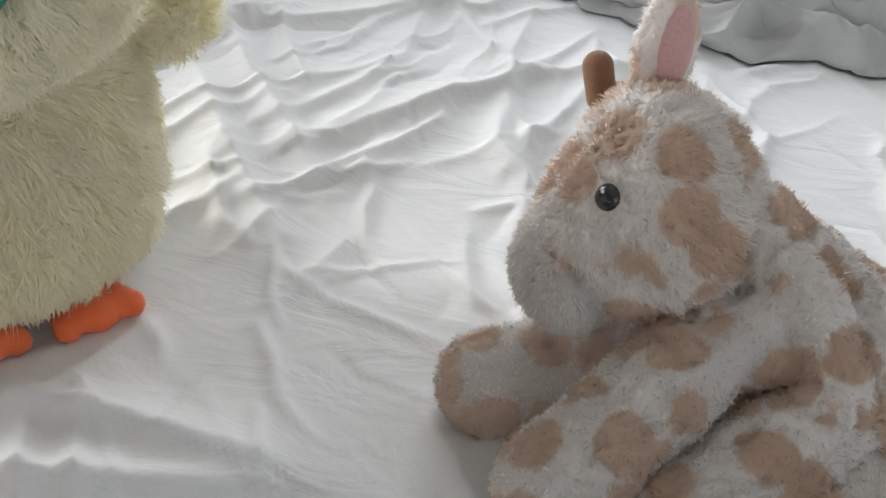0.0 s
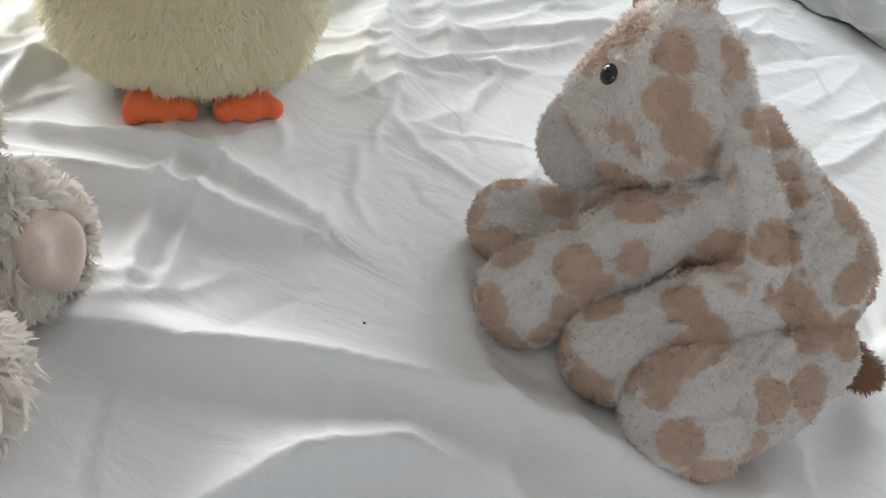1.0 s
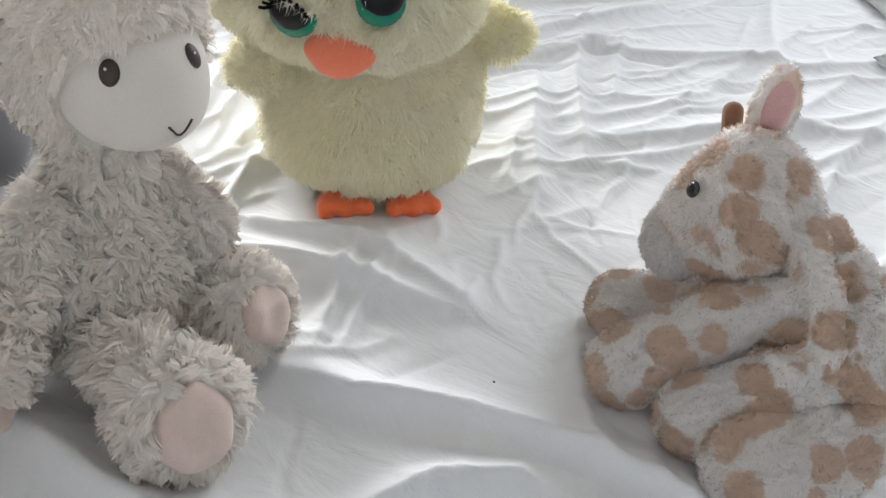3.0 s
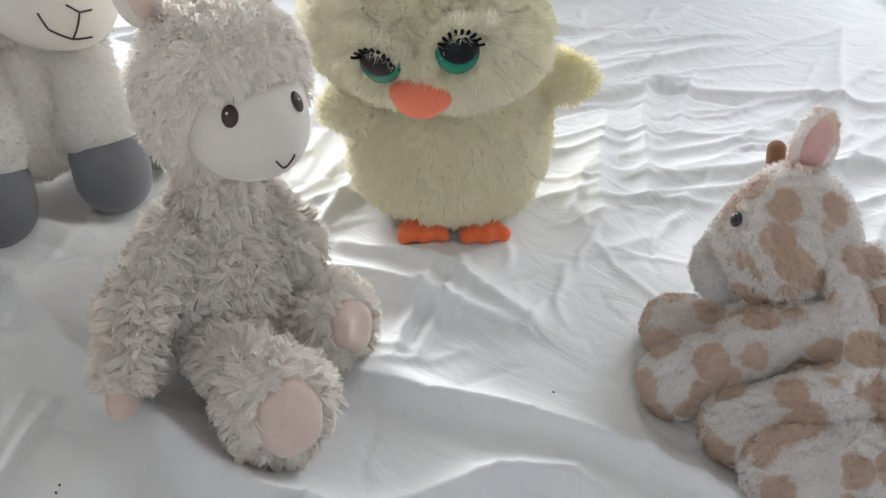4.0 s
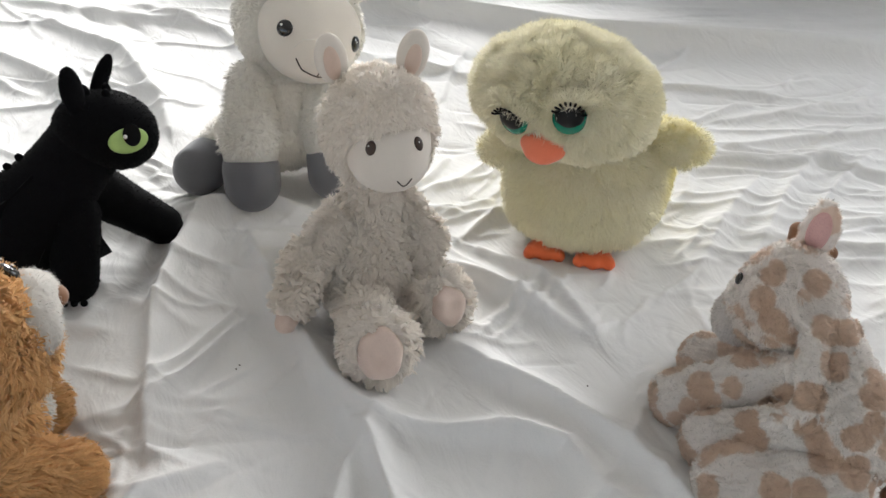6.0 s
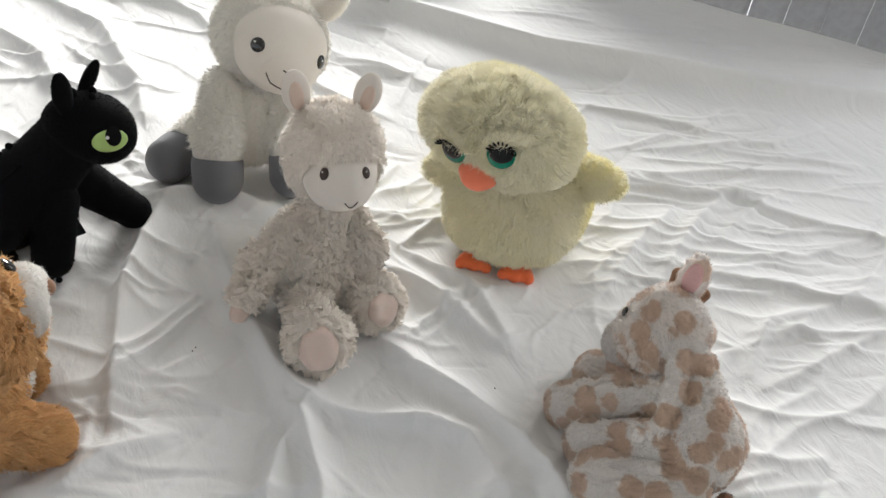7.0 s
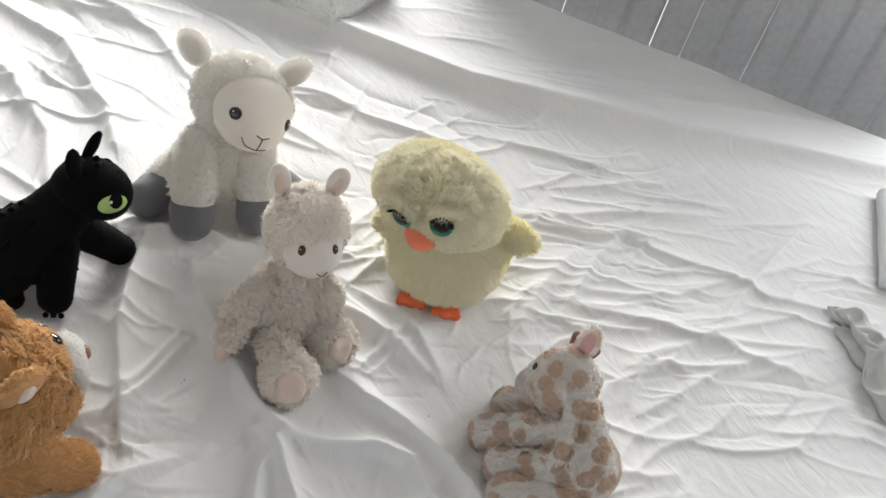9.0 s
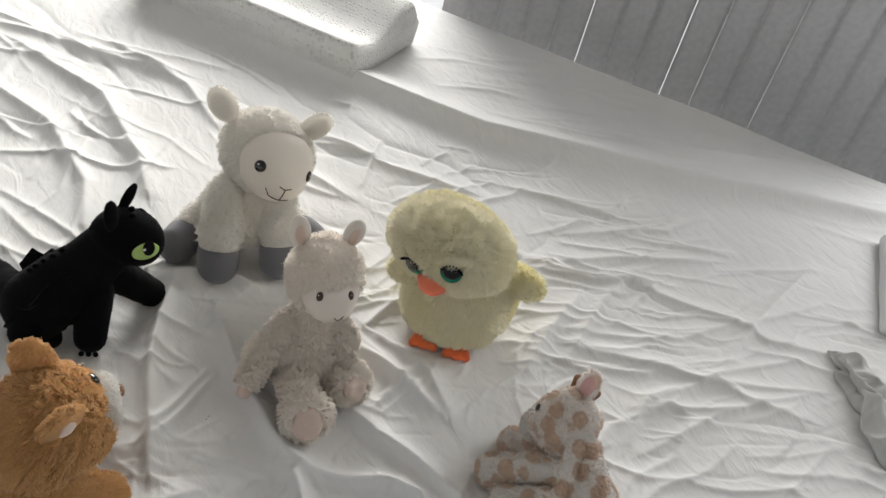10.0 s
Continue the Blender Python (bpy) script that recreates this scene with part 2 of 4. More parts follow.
def skin(f, h):
    """Surface mesh of a distance function: vertices, quads, normals."""
    lo, hi = f.box[0] - 2 * h, f.box[1] + 2 * h
    dims = np.ceil((hi - lo) / h).astype(int) + 1
    grid = np.stack(np.meshgrid(*[lo[i] + h * np.arange(dims[i]) for i in range(3)], indexing="ij"), -1)
    d = f(grid.reshape(-1, 3)).reshape(dims)
    inside = d < 0
    corners = [(i, j, k) for i in (0, 1) for j in (0, 1) for k in (0, 1)]
    sl = lambda o: tuple(slice(o[a], dims[a] - 1 + o[a]) for a in range(3))
    num = sum(inside[sl(o)].astype(int) for o in corners)
    cells = np.argwhere((num > 0) & (num < 8))
    ids = -np.ones(dims - 1, int)
    ids[tuple(cells.T)] = np.arange(len(cells))
    acc, cnt = np.zeros((len(cells), 3)), np.zeros(len(cells))
    for o in corners:
        for a in range(3):
            if o[a]:
                continue
            q = list(o)
            q[a] = 1
            d0, d1 = d[tuple((cells + o).T)], d[tuple((cells + q).T)]
            hit = (d0 < 0) != (d1 < 0)
            t = np.where(hit, d0 / np.where(hit, d0 - d1, 1), 0)
            pt = cells + np.array(o) + t[:, None] * np.eye(3)[a]
            acc += np.where(hit[:, None], pt, 0)
            cnt += hit
    v = lo + h * acc / cnt[:, None]
    quads = []
    for a in range(3):
        b, c = (a + 1) % 3, (a + 2) % 3
        s0, s1 = [slice(None)] * 3, [slice(None)] * 3
        s0[a], s1[a] = slice(0, dims[a] - 1), slice(1, dims[a])
        i0, i1 = inside[tuple(s0)], inside[tuple(s1)]
        for idx, flip in ((np.argwhere(i0 & ~i1), False), (np.argwhere(~i0 & i1), True)):
            idx = idx[(idx[:, b] > 0) & (idx[:, c] > 0)]
            eb, ec = np.eye(3, dtype=int)[b], np.eye(3, dtype=int)[c]
            q = np.stack([ids[tuple((idx - eb - ec).T)], ids[tuple((idx - ec).T)], ids[tuple(idx.T)], ids[tuple((idx - eb).T)]], 1)
            quads.append(q[:, ::-1] if flip else q)
    v = v - gradient(f, v) * np.clip(f(v), -h, h)[:, None]
    return v, np.concatenate(quads), gradient(f, v)


def pile(f, v, quads, count, length, width, lean=0.5, flow=(0, 0, -1), mess=0.5, clumps=0, gather=0.6, where=None, bends=False, seed=1, curl=0.0, stray=0.15):
    """Fur strands on a skin: slim pointed blades, combed along flow and drawn together in tufts."""
    rng = np.random.default_rng(seed)
    a, b, c, e = (v[quads[:, i]] for i in range(4))
    area = np.linalg.norm(np.cross(c - a, e - b), axis=1)
    pick = rng.choice(len(quads), count, p=area / area.sum())
    s, t = rng.random((2, count, 1))
    p = (a[pick] * (1 - s) + b[pick] * s) * (1 - t) + (e[pick] * (1 - s) + c[pick] * s) * t
    if where is not None:
        p = p[where(p)]
    k = len(p)
    fuzz = rng.random((k, 1)) < stray
    n = gradient(f, p)
    g = np.array(flow, float)[None] + mess * rng.normal(size=(k, 3))
    tang = g - n * (g * n).sum(1, keepdims=True)
    tang /= np.linalg.norm(tang, axis=1, keepdims=True) + 1e-6
    ln = length * (0.65 + 0.6 * rng.random((k, 1)))
    le = np.where(fuzz, 0.55, np.minimum(lean * (0.85 + 0.3 * rng.random((k, 1))), 1.42))
    tip = p + ln * (n * np.cos(le) + tang * np.sin(le)) + curl * length * rng.normal(size=(k, 3))
    if clumps:
        heads = rng.choice(k, min(clumps, k), replace=False)
        near = np.empty(k, int)
        hp = p[heads].astype(np.float32)
        lift = (hp ** 2).sum(1)[None]
        for i in range(0, k, 4000):
            near[i:i + 4000] = heads[(lift - 2 * (p[i:i + 4000].astype(np.float32) @ hp.T)).argmin(1)]
        pull = np.where(fuzz, 0.1, gather)
        tip = tip * (1 - pull) + pull * (p + (tip[near] - p[near]) - 0.4 * (p - p[near]))
    ax = tip - p
    ax /= np.linalg.norm(ax, axis=1, keepdims=True) + 1e-9
    side = np.cross(ax, n) + 0.25 * rng.normal(size=(k, 3))
    side /= np.linalg.norm(side, axis=1, keepdims=True) + 1e-9
    w = width * (0.7 + 0.6 * rng.random((k, 1))) * np.where(fuzz, 0.35, 1.0)
    rows = [(p - 0.0008 * n, 1.0)]
    if bends:
        rows.append((0.55 * p + 0.45 * tip + 0.14 * ln * n, 0.85))
    flat = np.cross(side, ax)
    flat *= np.where((flat * n).sum(1, keepdims=True) < 0, -1, 1)
    tilt = 0.25 * n + flat + 0.1 * rng.normal(size=(k, 3))
    verts = np.concatenate([c + s * f_ * w * side for c, f_ in rows for s in (-1, 1)] + [tip])
    norm = np.concatenate([tilt + s * 0.25 * side for _ in rows for s in (-1, 1)] + [tilt + 0.1 * ax])
    norm /= np.linalg.norm(norm, axis=1, keepdims=True)
    i = np.arange(k)
    top = 2 * len(rows)
    tris = [np.stack([i + k * (top - 2), i + k * (top - 1), i + k * top], 1)]
    if bends:
        tris += [np.stack([i, i + k, i + 3 * k], 1), np.stack([i, i + 3 * k, i + 2 * k], 1)]
    # turn each blade's face outwards
    tris = np.concatenate(tris)
    a, b, c = (verts[tris[:, q]] for q in range(3))
    wrong = (np.cross(b - a, c - a) * n[tris[:, 0] % k]).sum(1) < 0
    tris[wrong] = tris[wrong][:, ::-1]
    return verts, tris, norm


def value_noise(p):
    """Smooth lattice noise in 0..1 at points p."""
    i = np.floor(p).astype(np.int64)
    t = p - i
    t = t * t * (3 - 2 * t)
    out = np.zeros(len(p))
    for dx in (0, 1):
        for dy in (0, 1):
            for dz in (0, 1):
                k = (i[:, 0] + dx) * 374761393 + (i[:, 1] + dy) * 668265263 + (i[:, 2] + dz) * 2147483647
                k = (k ^ (k >> 13)) * 1274126177 & 0xFFFFFFFF
                w = (t[:, 0] if dx else 1 - t[:, 0]) * (t[:, 1] if dy else 1 - t[:, 1]) * (t[:, 2] if dz else 1 - t[:, 2])
                out += w * ((k ^ (k >> 16)) & 0xFFFF) / 65535.0
    return out


def tufted(v, q, n, amp, size, flow, where=None):
    """The skin raised into small tufts that run along flow; returns vertices and normals."""
    g = np.array(flow, float)
    g = g / (np.linalg.norm(g) + 1e-9)
    w = v + 0.35 * size * (np.stack([value_noise(v / size * 0.6 + s) for s in (7, 31, 57)], 1) - 0.5)
    w = (w - 0.55 * (w @ g)[:, None] * g) / size
    a = 1 - np.abs(2 * value_noise(w + 11) - 1)
    c = 1 - np.abs(2 * value_noise(w * 1.8 + 5) - 1)
    lift = amp * (1.1 * a + 0.4 * c - 0.70)
    if where is not None:
        lift = np.where(where(v), lift, 0)
    v = v + n * lift[:, None]
    m = np.zeros_like(v)
    fn = np.cross(v[q[:, 2]] - v[q[:, 0]], v[q[:, 3]] - v[q[:, 1]])
    for k in range(4):
        for ax in range(3):
            m[:, ax] += np.bincount(q[:, k], fn[:, ax], len(v))
    return v, m / (np.linalg.norm(m, axis=1, keepdims=True) + 1e-12)


def plush(name, f, mat, parent, label="", h=0.0028, fur=None):
    """A stuffed part from a distance function, with or without fur."""
    if fur:
        fur = dict(fur)
        amp, size = fur.pop("tuft", (0.0, 0.005))
        h = min(h, size * 0.33) if amp else h
    v, q, n = skin(f, h)
    if fur and amp:
        v, n = tufted(v, q, n, amp, size, fur.get("flow", (0, 0, -1)), fur.get("where"))
    faces, verts, norms = [q], v, n
    if fur:
        fv, ft, fn = pile(f, v, q, **fur)
        faces.append(ft + len(v))
        verts, norms = np.concatenate([v, fv]), np.concatenate([n, fn])
    return obj(name, mesh_from(name, verts, faces, norms), mat, parent, label)


def ball(c, r, normal=None, seg=20):
    """Flattened ball; the third radius lies along normal."""
    bm = bmesh.new()
    bmesh.ops.create_uvsphere(bm, u_segments=seg, v_segments=seg // 2, radius=1)
    turn = Matrix.Identity(4) if normal is None else Vector(normal).to_track_quat("Z", "Y").to_matrix().to_4x4()
    bmesh.ops.transform(bm, matrix=Matrix.Translation(c) @ turn @ Matrix.Diagonal((*r, 1)), verts=bm.verts)
    return bm


def tube(points, r, sides=6):
    """A thin cord through points."""
    bm = bmesh.new()
    pts = [Vector(p) for p in points]
    rings = []
    for i, p in enumerate(pts):
        d = (pts[min(i + 1, len(pts) - 1)] - pts[max(i - 1, 0)]).normalized()
        a = d.orthogonal().normalized() if not rings else (last - d * last.dot(d)).normalized()
        last = a
        b = d.cross(a)
        rings.append([bm.verts.new(p + r * (math.cos(t) * a + math.sin(t) * b)) for t in (2 * math.pi * j / sides for j in range(sides))])
    for r0, r1 in zip(rings, rings[1:]):
        for j in range(sides):
            bm.faces.new((r0[j], r0[(j + 1) % sides], r1[(j + 1) % sides], r1[j]))
    bm.faces.new(rings[0][::-1])
    bm.faces.new(rings[-1])
    return bm


def stitched(f, points, r, steps=8):
    """A stitched line: the polyline laid onto the surface of f."""
    out = []
    for a, b in zip(points, points[1:]):
        for i in range(steps):
            t = i / steps
            out.append(onto(f, np.array(a) * (1 - t) + np.array(b) * t, r * 0.5)[0])
    out.append(onto(f, points[-1], r * 0.5)[0])
    return tube(out, r)


def box(x0, x1, y0, y1, z0, z1, bevel=0.0):
    bm = bmesh.new()
    bmesh.ops.create_cube(bm, size=1)
    bmesh.ops.transform(bm, matrix=Matrix.Translation(((x0 + x1) / 2, (y0 + y1) / 2, (z0 + z1) / 2)) @ Matrix.Diagonal((x1 - x0, y1 - y0, z1 - z0, 1)), verts=bm.verts)
    if bevel:
        bmesh.ops.bevel(bm, geom=bm.edges[:], offset=bevel, segments=3, profile=0.5, affect="EDGES")
    return bm


# ==== the room ====
def structure(name, bm, mat, label, category):
    ob = part(name, bm, mat, None, smooth=False)
    ob.matrix_basis = pose(0, 0, 0, 0, 0, BED_YAW)
    return tagged(ob, label, category, kind="structure")


# in bed coordinates: x is u, y is v
structure("floor", box(-3.2, 3.2, -2.6, 1.9, -0.62, -0.55), FLOOR, "near-black smooth floor beyond the bed", "floor")
structure("ceiling", box(-3.2, 3.2, -2.6, 1.9, 2.0, 2.08), WALL_PAINT, "plain light grey painted ceiling", "ceiling")
structure("wall_east", box(3.2, 3.3, -2.6, 1.9, -0.55, 2.0), WALL_PAINT, "plain light grey painted wall", "wall")
structure("wall_west", box(-3.3, -3.2, -2.6, 1.9, -0.55, 2.0), WALL_PAINT, "plain light grey painted wall", "wall")
def pieced(name, pieces, label):
    bm = bmesh.new()
    for args in pieces:
        piece = box(*args)
        tmp = bpy.data.meshes.new("tmp")
        piece.to_mesh(tmp)
        piece.free()
        bm.from_mesh(tmp)
        bpy.data.meshes.remove(tmp)
    structure(name, bm, WALL_PAINT, label, "wall")


# the south wall is out of view; its opening is added for the fill lamp
pieced("wall_south", ((-3.2, 3.2, -2.7, -2.6, -0.55, 0.15), (-3.2, 3.2, -2.7, -2.6, 1.2, 2.0), (-3.2, -1.4, -2.7, -2.6, 0.15, 1.2), (1.8, 3.2, -2.7, -2.6, 0.15, 1.2)), "light grey painted wall with an opening added for the fill lamp")
pieced("wall_north", ((-3.2, 3.2, WALL_V, WALL_V + 0.14, -0.55, -0.5), (-3.2, 3.2, WALL_V, WALL_V + 0.14, 1.8, 2.0),
                      (-3.2, -2.35, WALL_V, WALL_V + 0.14, -0.5, 1.8), (2.35, 3.2, WALL_V, WALL_V + 0.14, -0.5, 1.8)), "light grey painted wall with a wide window opening")

# vertical blind in front of the window
blind = thing("vertical_blind", *uv(0.5, 1.70).xy, 0.0, "closed vertical blind of pale grey fabric louvres, light leaking between them", "window blind", yaw=BED_YAW)
part("headrail", box(-0.75, 0.75, -0.02, 0.02, 1.72, 1.77, 0.004), FRAME_WHITE, blind, "white headrail")
rng = random.Random(4)
for i in range(16):
    cx, turn = -0.022 + 0.083 * (i - 7.5), rng.uniform(-0.1, 0.15)
    left = -0.0404 if i in (5, 8) else -0.0412 if i in (9, 11) else -0.04145
    right = 0.0404 if i in (4, 7) else 0.0412 if i in (8, 10) else 0.04145
    bm = bmesh.new()
    cols = 7
    rows = []
    for z in (-0.06, 0.4, 0.9, 1.72):
        rows.append([bm.verts.new((x, 0.0004 * (1 - (x / 0.044) ** 2), z)) for x in (left + (right - left) * k / (cols - 1) for k in range(cols))])
    for r0, r1 in zip(rows, rows[1:]):
        for k in range(cols - 1):
            bm.faces.new((r0[k], r0[k + 1], r1[k + 1], r1[k]))
    bmesh.ops.solidify(bm, geom=bm.faces[:], thickness=0.0012)
    lv = part("louvre", bm, BLIND, blind)
    lv.matrix_basis = pose(cx, 0, 0, 0, 0, turn)

# overcast brightness outside the window
m, n, l, bs = material("bright_sky_backdrop")
em = node(n, "ShaderNodeEmission", Strength=1.2)
em.inputs["Color"].default_value = (0.95, 0.97, 1.0, 1)
l.new(em.outputs[0], n["Material Output"].inputs["Surface"])
structure("backdrop", box(-5.5, 5.5, 4.2, 4.25, -1.8, 4.5), m, "plain bright overcast daylight outside the window", "backdrop")

# ==== the bed ====
BED_U, BED_V = (-1.35, 1.3), (-0.75, 1.655)
bed = thing("bed", *uv(0, 0.45).xy, -0.55, "wide bed base and mattress under a white fitted sheet", "bed", yaw=BED_YAW)
part("base", box(BED_U[0] + 0.03, BED_U[1] - 0.03, BED_V[0] - 0.42, BED_V[1] - 0.45, 0.0, 0.25, 0.01), FLOOR, bed, "dark bed base")
part("mattress", box(BED_U[0] + 0.01, BED_U[1] - 0.01, BED_V[0] - 0.44, BED_V[1] - 0.455, 0.25, 0.52, 0.03), SHEET, bed, "thick white mattress")


def ridge(x, y, pts, height, width, cut=None):
    """Height of a soft fold that runs along pts (world metres); cut: the steeper far side's width."""
    total = np.zeros_like(x)
    reach = 2.6 * max(width, cut or 0)
    xs, ys = [p[0] for p in pts], [p[1] for p in pts]
    near = (x > min(xs) - reach) & (x < max(xs) + reach) & (y > min(ys) - reach) & (y < max(ys) + reach)
    x, y = x[near], y[near]
    out = np.zeros_like(x)
    n = len(pts) - 1
    for i, ((ax, ay), (bx, by)) in enumerate(zip(pts, pts[1:])):
        dx, dy = bx - ax, by - ay
        ll = dx * dx + dy * dy
        t = np.clip(((x - ax) * dx + (y - ay) * dy) / ll, 0, 1)
        px, py = x - ax - t * dx, y - ay - t * dy
        d = np.hypot(px, py)
        side = (dx * py - dy * px) > 0
        w = np.where(side, width, cut if cut else width)
        fade = np.sin(np.pi * np.clip(0.12 + 0.76 * (i + t) / n, 0, 1)) ** 0.7
        out = np.maximum(out, fade * np.exp(-(d / w) ** 1.35))
    total[near] = height * out
    return total


def sheet_height(x, y):
    """Folds and creases of the bed sheet."""
    z = np.zeros_like(x)
    W = lambda *p: [tuple(uv(*q).xy) for q in p]
    fold = lambda pts, h, w, cut=None: ridge(x, y, pts, h, w, cut)
    # the long fold along the window side and its faint companions
    z += fold(W((-1.25, 1.08), (-0.46, 1.03), (-0.13, 1.03), (0.2, 1.035), (0.37, 1.09), (0.62, 1.18), (0.86, 1.30), (1.07, 1.40), (1.4, 1.54)), 0.042, 0.075, 0.024)
    z += fold(W((-1.1, 1.13), (-0.5, 1.10), (-0.2, 1.13)), 0.014, 0.03, 0.012)
    z += fold([(-0.49, 1.174), (-0.412, 1.318), (-0.318, 1.564), (-0.243, 1.79)], 0.008, 0.03, 0.014)
    # folds between the toys
    z += fold([(0.15, 0.372), (0.19, 0.386), (0.24, 0.411), (0.30, 0.434), (0.346, 0.447), (0.42, 0.455)], 0.022, 0.017, 0.0085)
    z += fold([(-0.087, 0.25), (0.001, 0.245), (0.087, 0.247), (0.15, 0.252), (0.191, 0.261), (0.225, 0.275)], 0.0255, 0.0184, 0.008)
    z += fold([(0.195, 0.25), (0.235, 0.258), (0.31, 0.25), (0.40, 0.22)], 0.0221, 0.0138, 0.008)
    z += fold([(0.215, 0.268), (0.249, 0.318), (0.268, 0.367), (0.298, 0.399), (0.36, 0.40)], 0.0221, 0.01495, 0.008)
    z += fold([(0.222, 0.262), (0.252, 0.23), (0.283, 0.212), (0.34, 0.19)], 0.017, 0.0115, 0.006)
    z += fold([(0.035, 0.427), (0.073, 0.445), (0.114, 0.462), (0.18, 0.484)], 0.0204, 0.0184, 0.009)
    z += fold([(0.025, 0.47), (0.081, 0.502), (0.13, 0.505), (0.183, 0.500)], 0.0136, 0.0161, 0.007)
    z += fold([(-0.15, 0.2), (-0.086, 0.170), (0.004, 0.134), (0.092, 0.116), (0.16, 0.10)], 0.0238, 0.01725, 0.007)
    z += fold([(-0.17, 0.185), (-0.173, 0.227), (-0.163, 0.274), (-0.126, 0.324)], 0.0204, 0.0184)
    z += fold([(0.135, 0.098), (0.085, 0.16), (0.035, 0.215)], 0.0102, 0.0069, 0.005)
    z += fold([(0.12, 0.095), (0.07, 0.155), (0.022, 0.208)], 0.0085, 0.00575, 0.005)
    z += fold([(0.23, 0.055), (0.212, 0.09), (0.207, 0.135)], 0.0136, 0.0138, 0.006)
    z += fold([(0.31, 0.13), (0.29, 0.17), (0.30, 0.24)], 0.0119, 0.0138, 0.007)
    z += fold([(-0.010, 0.465), (-0.030, 0.50), (-0.062, 0.565)], 0.0119, 0.01035, 0.006)
    z += fold([(0.145, 0.405), (0.12, 0.45), (0.092, 0.50)], 0.0085, 0.0069, 0.005)
    z += fold([(0.158, 0.415), (0.135, 0.46), (0.112, 0.505)], 0.0068, 0.00575, 0.004)
    # the fan of creases behind the chick and the giraffe
    z += fold([(-0.30, 0.90), (-0.227, 1.001), (-0.15, 1.095)], 0.008, 0.018, 0.006)
    z += fold([(-0.14, 0.94), (-0.118, 1.082), (-0.102, 1.157), (-0.128, 1.29)], 0.009, 0.022, 0.006)
    z += fold([(-0.075, 0.84), (-0.056, 0.991), (-0.026, 1.091), (-0.002, 1.19)], 0.010, 0.022, 0.006)
    z += fold([(-0.065, 0.81), (-0.010, 0.901), (0.016, 0.995)], 0.011, 0.020, 0.006)
    z += fold([(0.012, 0.98), (0.093, 1.053), (0.14, 1.108), (0.205, 1.143), (0.27, 1.25)], 0.010, 0.022, 0.009)
    z += fold([(0.125, 0.77), (0.203, 0.893), (0.248, 0.94), (0.272, 0.99)], 0.012, 0.022, 0.007)
    z += fold([(0.092, 0.79), (0.138, 0.898), (0.156, 0.98), (0.149, 1.12)], 0.007, 0.012, 0.006)
    z += fold([(0.10, 0.87), (0.052, 0.96), (0.012, 1.07)], 0.007, 0.008, 0.007)
    z += fold([(0.245, 0.98), (0.192, 1.088), (0.133, 1.23), (0.066, 1.41)], 0.009, 0.012, 0.009)
    z += fold([(0.14, 0.665), (0.078, 0.749), (0.02, 0.85)], 0.016, 0.026, 0.016)
    z += fold([(0.135, 0.75), (0.046, 0.882), (0.005, 0.96)], 0.012, 0.014, 0.010)
    z += fold([(0.13, 1.12), (0.104, 1.225), (0.098, 1.26)], 0.005, 0.007, 0.005)
    z += fold([(0.27, 1.0), (0.287, 1.038), (0.33, 1.15)], 0.006, 0.012, 0.005)
    z += fold([(0.25, 0.965), (0.31, 0.998), (0.36, 1.06)], 0.010, 0.022, 0.010)
    z += fold([(0.025, 1.2), (0.05, 1.31), (0.075, 1.42)], 0.005, 0.010, 0.006)
    z += fold([(0.31, 0.74), (0.25, 0.819), (0.248, 0.88)], 0.008, 0.010, 0.007)
    z += fold([(0.335, 0.75), (0.312, 0.93), (0.325, 1.12)], 0.008, 0.014, 0.006)
    z += fold([(0.26, 0.79), (0.245, 1.019), (0.258, 1.17)], 0.007, 0.012, 0.006)
    z += fold([(0.115, 0.69), (0.15, 0.735), (0.19, 0.775)], 0.006, 0.010, 0.004)
    z += fold([(-0.10, 0.80), (-0.03, 0.878), (0.02, 1.01)], 0.008, 0.014, 0.006)
    # long arcs beside the sheep and the dragon
    z += fold([(-1.02, 0.06), (-0.944, 0.182), (-0.88, 0.237), (-0.80, 0.36)], 0.014, 0.028, 0.012)
    z += fold([(-0.93, 0.27), (-0.742, 0.374), (-0.60, 0.39)], 0.012, 0.022, 0.010)
    z += fold([(-0.93, 0.09), (-0.722, 0.208), (-0.50, 0.227), (-0.40, 0.22)], 0.016, 0.028, 0.012)
    z += fold([(-0.85, -0.02), (-0.64, 0.10), (-0.44, 0.13), (-0.33, 0.11)], 0.013, 0.024, 0.012)
    z += fold([(-0.55, 0.46), (-0.43, 0.50), (-0.33, 0.56)], 0.010, 0.020, 0.010)
    z += fold([(-0.52, 0.60), (-0.40, 0.68), (-0.30, 0.80)], 0.010, 0.020, 0.009)

    r = random.Random(11)

